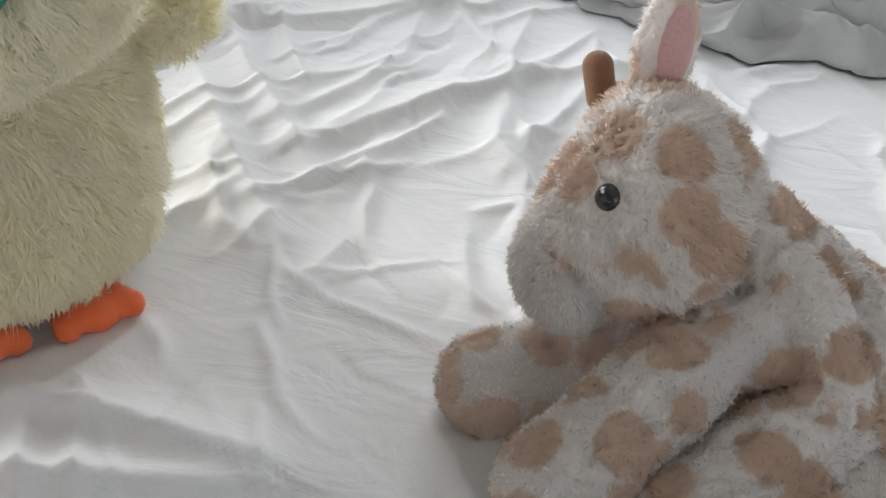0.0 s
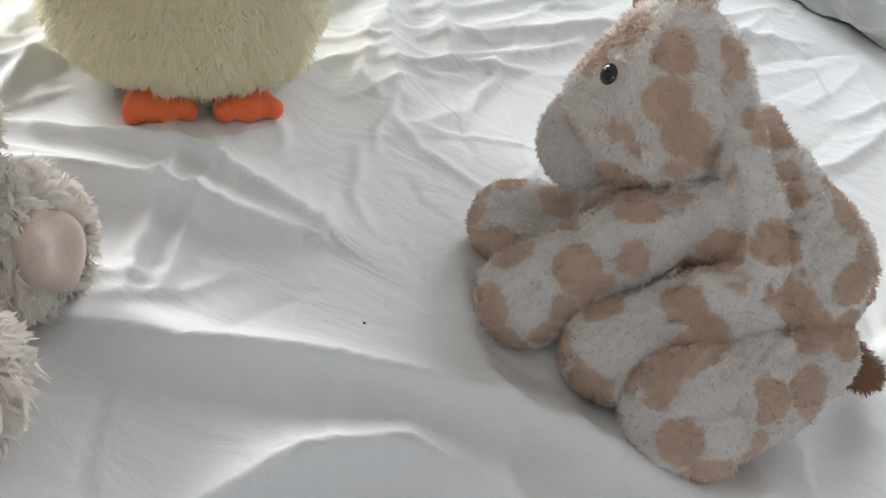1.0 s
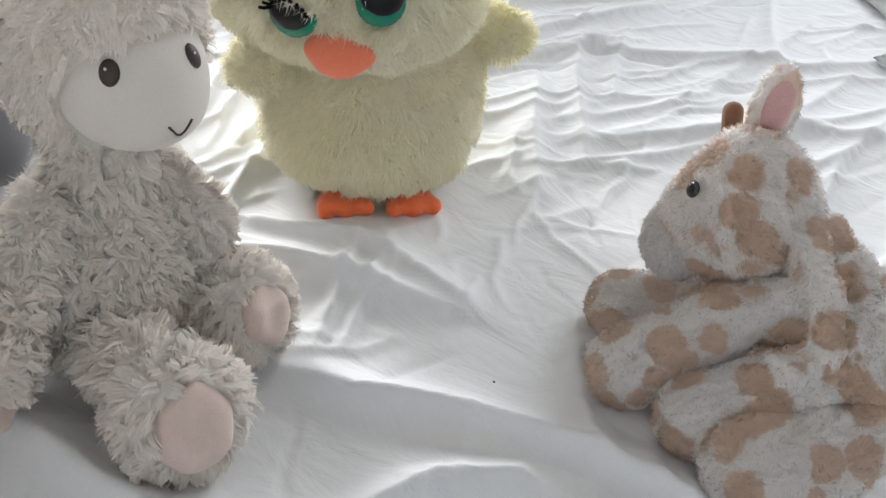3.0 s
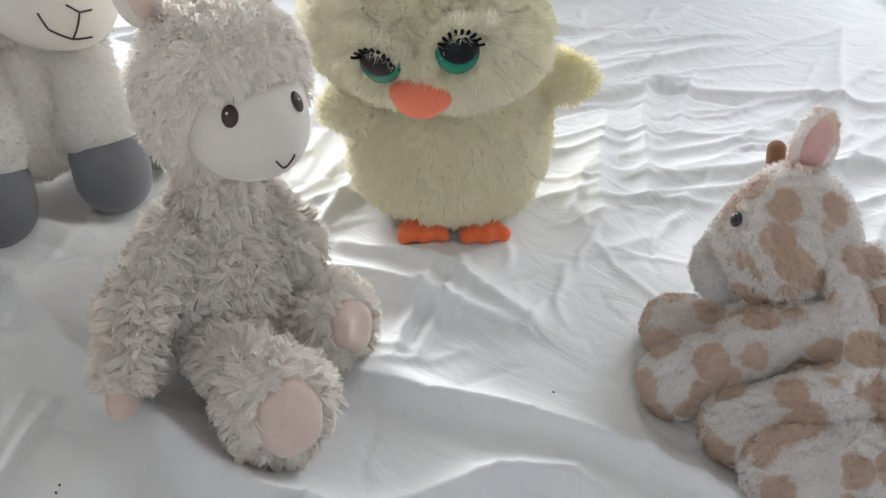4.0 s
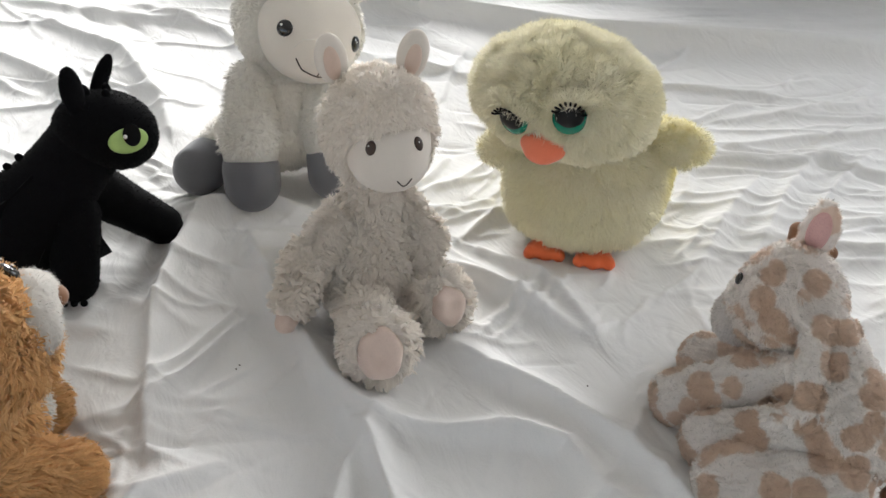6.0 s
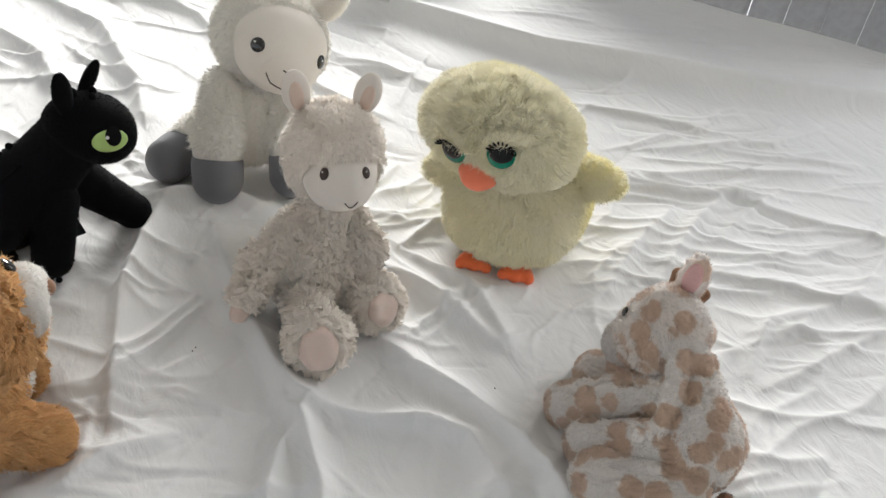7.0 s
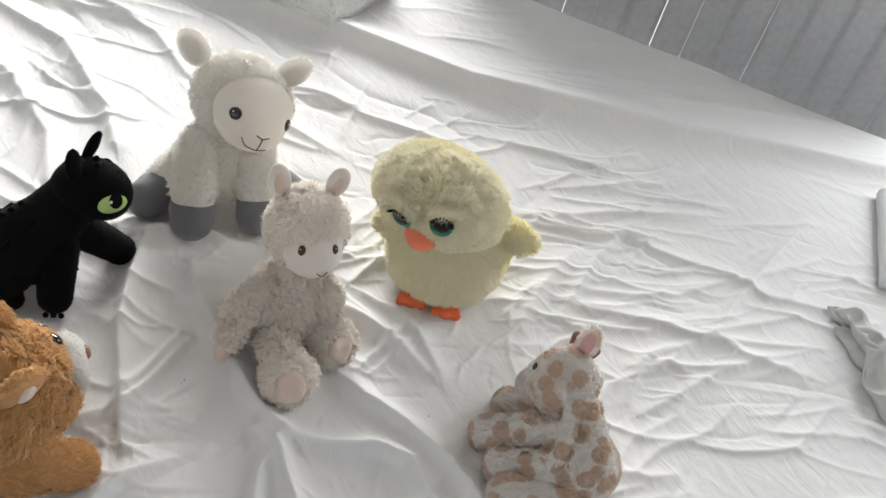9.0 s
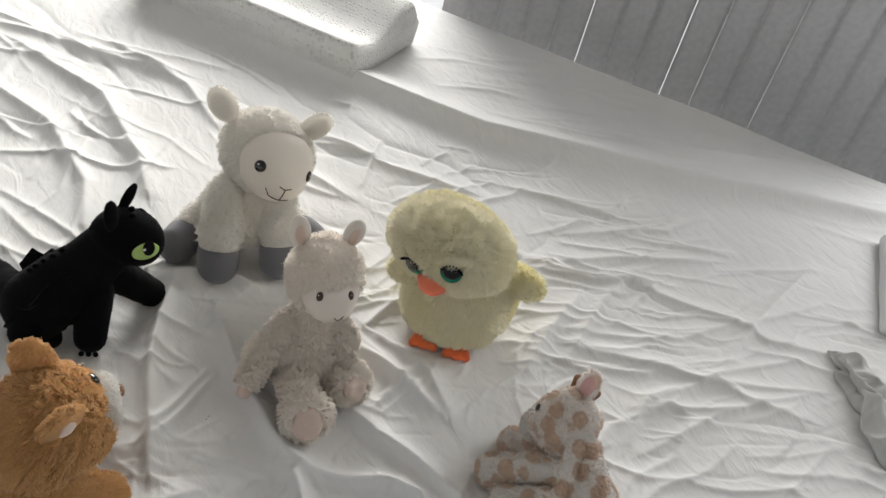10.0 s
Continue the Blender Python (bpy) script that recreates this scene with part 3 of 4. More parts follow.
    def crumple(count, us, vs, angles, length, width, steep, clear=0.0):
        """Short random creases over a stretch of the bed, in bed coordinates."""
        total = np.zeros_like(x)
        for _ in range(count):
            cx, cy = uv(r.uniform(*us), r.uniform(*vs)).xy
            if math.hypot(cx - 0.12, cy - 0.34) < clear:
                continue
            a = math.radians(r.choice(angles) + r.uniform(-12, 12))
            ln, w = r.uniform(*length), r.uniform(*width)
            dx, dy = math.cos(a), math.sin(a)
            b1, b2 = (r.uniform(-0.15, 0.15) * ln for _ in range(2))
            pts = [(cx - ln * dx, cy - ln * dy), (cx - 0.35 * ln * dx - b1 * dy, cy - 0.35 * ln * dy + b1 * dx), (cx + 0.35 * ln * dx - b2 * dy, cy + 0.35 * ln * dy + b2 * dx), (cx + ln * dx, cy + ln * dy)]
            total += ridge(x, y, pts, r.choice((1, 1, 1, -0.7)) * w * r.uniform(*steep), w, w * r.uniform(0.4, 1.0))
        return total
    z += crumple(300, (0.15, 1.25), (-0.1, 1.02), (55, 62, 70, 85, 112, 100), (0.03, 0.13), (0.004, 0.010), (0.3, 0.72), 0.20)
    z += crumple(60, (0.0, 1.3), (1.15, 1.6), (60, 68), (0.06, 0.2), (0.007, 0.014), (0.15, 0.35))
    z += crumple(170, (-1.2, 0.15), (-0.4, 1.0), (15, 30, 45, 60, 150), (0.04, 0.18), (0.005, 0.013), (0.35, 0.7), 0.2)
    z += crumple(240, (-0.15, 0.75), (-0.15, 0.55), (60, 75, 118, 128, 155, 25), (0.012, 0.055), (0.0028, 0.006), (0.4, 0.8))
    z += 0.0035 * np.sin(5 * x + 3 * np.sin(4 * y)) * np.sin(6 * y + 1.0)
    return z


TOYS = [(0.0, 0.6, 0.10), (0.05, 0.33, 0.09), (-0.24, 0.33, 0.11), (-0.11, 0.08, 0.11), (0.15, 0.0, 0.10), (0.40, 0.55, 0.10)]


def bed_height(x, y):
    """The sheet with a shallow dip under each toy's weight."""
    z = sheet_height(x, y)
    for cx, cy, rad in TOYS:
        s = np.clip((np.hypot(x - cx, y - cy) - rad * 0.5) / (rad * 0.35), 0, 1)
        s = s * s * (3 - 2 * s)
        z = z * (0.25 + 0.75 * s) - 0.004 * (1 - s)
    return z


def build_sheet():
    # finer cloth near the toys, coarser towards the edges
    def steps(lo, a, b, hi):
        return np.concatenate([np.arange(lo, a, 0.006), np.arange(a, b, 0.0028), np.linspace(b, hi, int((hi - b) / 0.006))])
    us, vs = steps(BED_U[0], -0.45, 1.0, BED_U[1]), steps(BED_V[0], -0.2, 1.06, BED_V[1])
    uu, vv = np.meshgrid(us, vs, indexing="ij")
    x, y = 0.785 * uu - 0.62 * vv, 0.62 * uu + 0.785 * vv
    z = bed_height(x, y)
    edge = np.minimum.reduce([uu - BED_U[0], BED_U[1] - uu, vv - BED_V[0], BED_V[1] - vv])
    z -= 0.06 * np.clip(1 - edge / 0.05, 0, 1) ** 2
    nu, nv = uu.shape
    idx = np.arange(nu * nv).reshape(nu, nv)
    q = np.stack([idx[:-1, :-1], idx[1:, :-1], idx[1:, 1:], idx[:-1, 1:]], -1).reshape(-1, 4)
    verts = np.stack([x, y, z], -1).reshape(-1, 3)
    # the skirt hangs down the mattress's sides
    ring = np.concatenate([idx[:, 0], idx[-1, 1:], idx[-2::-1, -1], idx[0, -2:0:-1]])
    low = verts[ring] * [1, 1, 0] + [0, 0, -0.3]
    k, base = len(ring), len(verts)
    j = np.arange(k)
    skirt = np.stack([ring, base + j, base + (j + 1) % k, ring[(j + 1) % k]], 1)
    ob = obj("bed_sheet", mesh_from("bed_sheet", np.concatenate([verts, low]), [q, skirt]), SHEET)
    return tagged(ob, "rumpled white cotton fitted sheet with long soft folds", "bed sheet")


build_sheet()


# ==== the toys ====
def local(ox, oy):
    return lambda x, y, z: np.array((x - ox, y - oy, z))


def disc_eye(f, at, r, parent, mat=EYE_BLACK, tall=1.0, glint=True, sink=0.0, name="eye", label=""):
    """A round eye sewn on the surface of f."""
    p, n = onto(f, at, -sink)
    e = part(name, ball(p, (r, r * tall, r * 0.45), n, 16), mat, parent, label)
    # the eye's light reflection is modelled as a white dot
    if glint:
        side = np.cross(n, (0, 0, 1.0))
        g, gn = p + n * r * 0.40 + side * r * 0.3 + np.array((0, 0, r * 0.35)), n
        part("glint", ball(g, (r * 0.16, r * 0.16, r * 0.08), gn, 8), GLINT, e, "small white dot added as a painted eye highlight")
    return e


def ear_shape(base, tip, width, thick, facing):
    """A leaf-shaped cupped ear as a distance function."""
    base, tip = np.array(base), np.array(tip)
    ax = (tip - base) / np.linalg.norm(tip - base)
    fz = np.array(facing, float)
    fz -= ax * (fz @ ax)
    fz /= np.linalg.norm(fz)
    sx = np.cross(ax, fz)
    m = Matrix((sx, ax, fz)).transposed().to_euler()
    turn = [math.degrees(a) for a in m]
    half = np.linalg.norm(tip - base) / 2
    return ell((base + tip) / 2, (width, half, thick), turn), (base + tip) / 2, ax, fz, half


# ---- chick ----
def chick():
    L = local(0.0, 0.6)
    toy = thing("plush_chick", 0.0, 0.6, 0.0, "fluffy pale yellow plush chick with coral beak and orange feet", "plush toy", "plush toys in a ring")
    body = soft(ell(L(0.007, 0.604, 0.070), (0.079, 0.086, 0.066), (0, 0, -35)), ell(L(0.0, 0.595, 0.10), (0.062, 0.062, 0.05)), ell(L(0.025, 0.586, 0.044), (0.064, 0.074, 0.040), (0, 0, -35)), ell(L(0.022, 0.586, 0.030), (0.056, 0.066, 0.022), (0, 0, -35)), k=0.02, lumps=0.002, size=0.03)
    plush("body", body, CHICK, toy, fur=dict(count=48000, tuft=(0.0036, 0.013), length=0.012, width=0.0006, lean=1.0, flow=(-0.1, 0.15, -1), mess=0.6, clumps=1100, gather=0.45, stray=0.12, bends=True, seed=2))
    head = soft(ell(L(0.020, 0.552, 0.167), (0.062, 0.090, 0.053), (0, 0, -57)), ell(L(0.018, 0.554, 0.176), (0.048, 0.062, 0.040), (0, 0, -57)), k=0.03, lumps=0.002, size=0.03)
    eyes = [L(0.089, 0.512, 0.177), L(0.042, 0.484, 0.163)]
    clear = lambda p: np.minimum.reduce([np.linalg.norm(p - q + np.array((0, 0, 0.005)), axis=1) - 0.019 for q in eyes] + [np.linalg.norm(p - L(0.063, 0.505, 0.135), axis=1) - 0.020]) > 0
    hd = plush("head", head, CHICK, toy, fur=dict(count=60000, tuft=(0.0042, 0.017), length=0.015, width=0.0007, lean=0.9, flow=(-0.35, 0.5, -0.5), mess=0.55, clumps=1100, gather=0.45, stray=0.14, bends=True, seed=3, where=clear))
    for at, other in (eyes, eyes[::-1]):
        p, n = onto(head, at, 0.008)
        eye = part("eye", ball(p, (0.0160, 0.0160, 0.008), n), GREEN, hd, "green-rimmed glossy black eye")
        up = np.array((0, 0, 1.0)) - n * n[2]
        part("pupil", ball(p + n * 0.003 + up * 0.0036, (0.0142, 0.0135, 0.0068), n), EYE_DULL, eye)
        lashes = bmesh.new()
        side = np.cross(up, n)
        for i in range(9):
            a = radians(-62 + 15.5 * i)
            d = up * math.cos(a) + side * math.sin(a)
            r0 = p + d * 0.0125 + n * 0.006
            tmp = bpy.data.meshes.new("tmp")
            lash = tube([r0, r0 + d * 0.003 + n * 0.006, r0 + d * 0.0056 + n * 0.008], 0.0012, 4)
            lash.to_mesh(tmp)
            lash.free()
            lashes.from_mesh(tmp)
            bpy.data.meshes.remove(tmp)
        part("eyelashes", lashes, BLACK_THREAD, eye, "short black felt lashes")
        inner = side * np.sign(side @ (other - at))
        a, b, c = p - inner * 0.020 + up * 0.0195, p + up * 0.0165 + n * 0.003, p + inner * 0.018 + up * 0.0085
        plush("eyelid", soft(cap(a, b, 0.005, 0.0065), cap(b, c, 0.0065, 0.005), k=0.004), CHICK, hd, "slanted furry brow over the eye", h=0.002,
              fur=dict(count=1500, length=0.009, width=0.0007, lean=1.1, flow=(-0.2, 0.3, 0.6), mess=0.4, seed=4))
    p, n = onto(head, L(0.064, 0.503, 0.135), 0.004)
    beak = soft(ell(p + n * 0.004 + np.array((0, 0, 0.001)), (0.010, 0.0235, 0.0135), (0, 0, -57)), ell(p + n * 0.013, (0.006, 0.013, 0.008), (0, 0, -57)), k=0.01)
    plush("beak", beak, BEAK, hd, "rounded coral felt beak", h=0.0016)
    for (bx, by, bz), (tx, ty, tz) in (((0.040, 0.645, 0.122), (0.094, 0.676, 0.112)), ((-0.012, 0.540, 0.108), (-0.019, 0.506, 0.092))):
        wing = soft(ell(L((bx + tx) / 2, (by + ty) / 2, (bz + tz) / 2), (0.036, 0.020, 0.017), (0, 0, math.degrees(math.atan2(ty - by, tx - bx)))), lumps=0.001)
        w = plush("wing", wing, CHICK, toy, fur=dict(count=5000, tuft=(0.0025, 0.010), length=0.013, width=0.0006, lean=1.0, flow=(tx - bx, ty - by, -0.02), mess=0.4, clumps=200, gather=0.5, bends=True, seed=5))
        part("underside", ball(L(0.7 * bx + 0.3 * tx, 0.7 * by + 0.3 * ty, 0.7 * bz + 0.3 * tz - 0.022), (0.016, 0.011, 0.007)), DARKGREEN, w, "dark green wing lining")
    for fx, fy in ((0.088, 0.567), (0.054, 0.527)):
        d = np.array((0.82, -0.57, 0)) if fx > 0.05 else np.array((0.75, -0.66, 0))
        s = np.array((-d[1], d[0], 0))
        base = L(fx, fy, 0.0045) - d * 0.008
        toes = [cap(base - d * 0.014, base + d * 0.010 + s * k, 0.0070, 0.0062) for k in (-0.016, 0.0, 0.016)]
        plush("foot", soft(*toes, ell(base - d * 0.002, (0.016, 0.019, 0.006), (0, 0, math.degrees(math.atan2(d[1], d[0])))), k=0.007, lumps=0.0006, size=0.006), ORANGE, toy, "shiny orange three-toed foot", h=0.0015)


# ---- llama ----
def llama():
    L = local(0.05, 0.333)
    toy = thing("plush_llama", 0.05, 0.333, 0.0, "shaggy cream plush llama sitting with pink foot pads forward", "plush toy", "plush toys in a ring")
    shag = dict(stray=0.12, tuft=(0.0050, 0.0068), width=0.0009, lean=0.95, mess=1.0, gather=0.8, bends=True, curl=0.22)
    body = soft(ell(L(0.052, 0.332, 0.048), (0.046, 0.052, 0.046)), cap(L(0.05, 0.333, 0.055), L(0.050, 0.336, 0.105), 0.041, 0.021), cap(L(0.05, 0.336, 0.105), L(0.056, 0.337, 0.16), 0.020, 0.021), k=0.02, lumps=0.0015)
    plush("body", body, LLAMA, toy, fur=dict(count=30000, length=0.0085, clumps=2200, seed=7, **shag))
    head = soft(ell(L(0.064, 0.337, 0.192), (0.046, 0.046, 0.047)), ell(L(0.06, 0.338, 0.168), (0.036, 0.038, 0.028)), ell(L(0.088, 0.336, 0.219), (0.020, 0.031, 0.014)), k=0.016)
    face = soft(ell(L(0.084, 0.3365, 0.186), (0.036, 0.036, 0.032), (0, 12, -8)), ell(L(0.098, 0.333, 0.170), (0.024, 0.027, 0.017), (0, 10, -8)), k=0.02)
    bare = lambda p: (face(p) > 0.0015)
    hd = plush("head", head, LLAMA, toy, fur=dict(count=18000, tuft=(0.0048, 0.0064), length=0.007, width=0.0008, lean=1.15, mess=0.8, clumps=1700, gather=0.65, bends=True, curl=0.12, seed=8, where=bare))
    fc = plush("face", face, LLAMA_FACE, hd, "smooth cream velour face", h=0.002)
    for at in (L(0.111, 0.310, 0.197), L(0.117, 0.352, 0.196)):
        disc_eye(face, at, 0.0045, hd, EYE_BROWN, 1.35, label="oval dark brown embroidered eye")
    m = L(0.122, 0.335, 0.164)
    y = np.array((0, 1, 0))
    part("mouth", stitched(face, [m + y * -0.006 + (0, 0, 0.006), m + y * -0.002 + (0, 0, 0.001), m, m + y * 0.002 + (0, 0, 0.001), m + y * 0.006 + (0, 0, 0.006)], 0.0006), THREAD, hd, "fine stitched brown mouth")
    for base, tip in ((L(0.046, 0.307, 0.225), L(0.037, 0.303, 0.267)), (L(0.058, 0.366, 0.226), L(0.063, 0.373, 0.270))):
        f, c, ax, fz, half = ear_shape(base, tip, 0.0135, 0.007, (1, -0.25, 0.1))
        ear = plush("ear", f, LLAMA_FACE, hd, "upright cream velour ear", h=0.0018)
        f2, *_ = ear_shape(c - ax * half * 0.78 + fz * 0.0035, c + ax * half * 0.62 + fz * 0.0035, 0.0078, 0.0052, (1, -0.25, 0.1))
        plush("lining", f2, EAR_LINING, ear, "tan inner ear fold", h=0.0014)
    for sh, el, hand in ((L(0.052, 0.303, 0.102), L(0.067, 0.266, 0.068), L(0.091, 0.240, 0.040)), (L(0.052, 0.362, 0.104), L(0.072, 0.376, 0.070), L(0.097, 0.370, 0.038))):
        arm = soft(cap(sh, el, 0.014, 0.0165), cap(el, hand, 0.0165, 0.012), k=0.01)
        d = hand - el
        a = plush("arm", arm, LLAMA, toy, fur=dict(count=8000, length=0.0085, clumps=600, seed=9, where=lambda p, hand=hand, d=d: ((p - hand) @ d) < 0.0001, **shag))
        paw = soft(cap(hand - d * 0.1, hand + d * 0.22, 0.0125, 0.0095), lumps=0.0006, size=0.01)
        plush("hand", paw, PINK_PAD, a, "bare dusty pink velour hand", h=0.0018)
    for hip, foot, n, r in ((L(0.078, 0.307, 0.032), L(0.155, 0.297, 0.036), np.array((0.95, -0.25, 0.25)), 0.033), (L(0.075, 0.355, 0.03), L(0.112, 0.374, 0.030), np.array((0.93, 0.05, 0.30)), 0.028)):
        n = n / np.linalg.norm(n)
        turn = [math.degrees(a) for a in Vector(n).to_track_quat("X", "Z").to_euler()]
        leg = soft(cap(hip, foot, 0.022, 0.022), ell(foot + n * 0.006, (0.021, r * 0.92, r), turn), k=0.012)
        pad = soft(ell(foot + n * 0.0225, (0.0115, r * 0.60, r * 0.70), turn), lumps=0.0020, size=0.018)
        up = np.array((0, 0, 1.0)) - n * n[2]
        pad = dimpled(dimpled(pad, foot + n * 0.033, 0.0075, 0.0075), foot + n * 0.031 + up * 0.014, 0.003, 0.006)
        lg = plush("leg", leg, LLAMA, toy, fur=dict(count=11000, length=0.008, clumps=750, seed=10, where=lambda p, pad=pad: pad(p) > 0.0005, **shag))
        plush("foot_pad", pad, PINK_PAD, lg, "dimpled dusty pink velour foot pad", h=0.002)


# ---- sheep ----
def sheep():
    L = local(-0.24, 0.335)
    toy = thing("plush_sheep", -0.24, 0.335, 0.0, "white plush sheep with smiling ivory face and grey hooves, sitting", "plush toy", "plush toys in a ring")
    wool = dict(tuft=(0.0046, 0.0066), width=0.0007, lean=0.9, mess=0.8, gather=0.65, bends=False)
    body = soft(ell(L(-0.245, 0.335, 0.062), (0.06, 0.066, 0.055)), ell(L(-0.225, 0.338, 0.11), (0.044, 0.052, 0.05)), k=0.03, lumps=0.001)
    plush("body", body, SHEEP, toy, fur=dict(count=26000, length=0.007, clumps=2500, seed=12, **wool))
    head = soft(ell(L(-0.230, 0.358, 0.185), (0.064, 0.068, 0.057), (-18, 0, 0)), ell(L(-0.215, 0.355, 0.178), (0.055, 0.062, 0.05), (-18, 0, 0)), k=0.02)
    face = soft(ell(L(-0.197, 0.359, 0.187), (0.046, 0.060, 0.048), (-18, 14, 0)), ell(L(-0.172, 0.353, 0.168), (0.034, 0.040, 0.028), (-18, 0, 0)), k=0.025)
    hd = plush("head", head, SHEEP, toy, fur=dict(count=26000, length=0.0065, clumps=2200, seed=13, where=lambda p: face(p) > 0.001, **wool))
    plush("face", face, SHEEP_FACE, hd, "smooth ivory velour face", h=0.0025)
    for at in (L(-0.163, 0.325, 0.203), L(-0.163, 0.399, 0.177)):
        disc_eye(face, at, 0.0088, hd, label="round glossy black button eye")
    roll = np.array(Euler((radians(-18), 0, 0)).to_matrix())
    M = L(-0.138, 0.352, 0.165)
    P = lambda y, z: M + roll @ np.array((0, y, z))
    part("mouth", stitched(face, [P(-0.030, 0.004), P(-0.020, -0.008), P(0, -0.013), P(0.016, -0.010)], 0.0008), THREAD, hd, "stitched brown smile")
    part("nose", stitched(face, [P(-0.010, 0.014), P(0, 0.010), P(0, -0.013)], 0.0008), THREAD, hd, "stitched brown nose line")
    part("nose_bridge", stitched(face, [P(0, 0.010), P(0.010, 0.013)], 0.0008), THREAD, hd, "stitched brown nose line")
    part("loose_thread", tube([onto(face, P(-0.036, 0.016), 0.001)[0], onto(face, P(-0.026, 0.027), 0.006)[0], onto(face, P(-0.012, 0.030), 0.004)[0]], 0.0004, 4), PALE_THREAD, hd, "loose pale thread end")
    for base, tip, fz in ((L(-0.245, 0.304, 0.228), L(-0.262, 0.282, 0.276), (0.75, -0.5, 0.2)), (L(-0.225, 0.408, 0.206), L(-0.214, 0.446, 0.246), (0.75, -0.3, -0.3))):
        f, c, ax, n, half = ear_shape(base, tip, 0.021, 0.012, fz)
        ear = plush("ear", f, SHEEP, hd, "soft white ear with beige lining", h=0.002, fur=dict(count=2500, length=0.004, width=0.0007, lean=0.8, seed=14, where=lambda p, c=c, n=n: ((p - c) @ n) < 0.003))
        f2, *_ = ear_shape(c - ax * half * 0.75 + n * 0.005, c + ax * half * 0.72 + n * 0.005, 0.0145, 0.005, fz)
        plush("lining", f2, SHEEP_EAR, ear, "beige velour inner ear", h=0.0018)
    for top, knee, hoof in ((L(-0.205, 0.292, 0.13), L(-0.172, 0.277, 0.07), L(-0.166, 0.274, 0.028)), (L(-0.2, 0.372, 0.13), L(-0.165, 0.368, 0.07), L(-0.157, 0.368, 0.027))):
        arm = soft(cap(top, knee, 0.024, 0.028), cap(knee, knee * 0.2 + hoof * 0.8, 0.028, 0.027), k=0.012)
        a = plush("front_leg", arm, SHEEP, toy, fur=dict(count=8000, length=0.008, clumps=700, seed=15, where=lambda p: p[:, 2] > 0.074, **wool))
        plush("hoof", soft(cap(hoof + (0.001, 0, 0.020), hoof + (0.005, -0.001, 0.003), 0.0315, 0.031), k=0.01, lumps=0.0006), HOOF, a, "grey velour hoof with stitched toes")
    for hip, hoof in ((L(-0.262, 0.285, 0.04), L(-0.222, 0.228, 0.030)), (L(-0.26, 0.392, 0.04), L(-0.195, 0.430, 0.030))):
        d = (hoof - hip) / np.linalg.norm(hoof - hip)
        leg = soft(cap(hip, hoof - d * 0.018, 0.032, 0.026), k=0.01)
        a = plush("hind_leg", leg, SHEEP, toy, fur=dict(count=6000, length=0.008, clumps=600, seed=16, where=lambda p, hoof=hoof, d=d: ((p - hoof) @ d) < -0.022, **wool))
        plush("hoof", soft(cap(hoof - d * 0.014, hoof + d * 0.002, 0.030, 0.0295), lumps=0.0006), HOOF, a, "grey velour hoof with stitched toes")


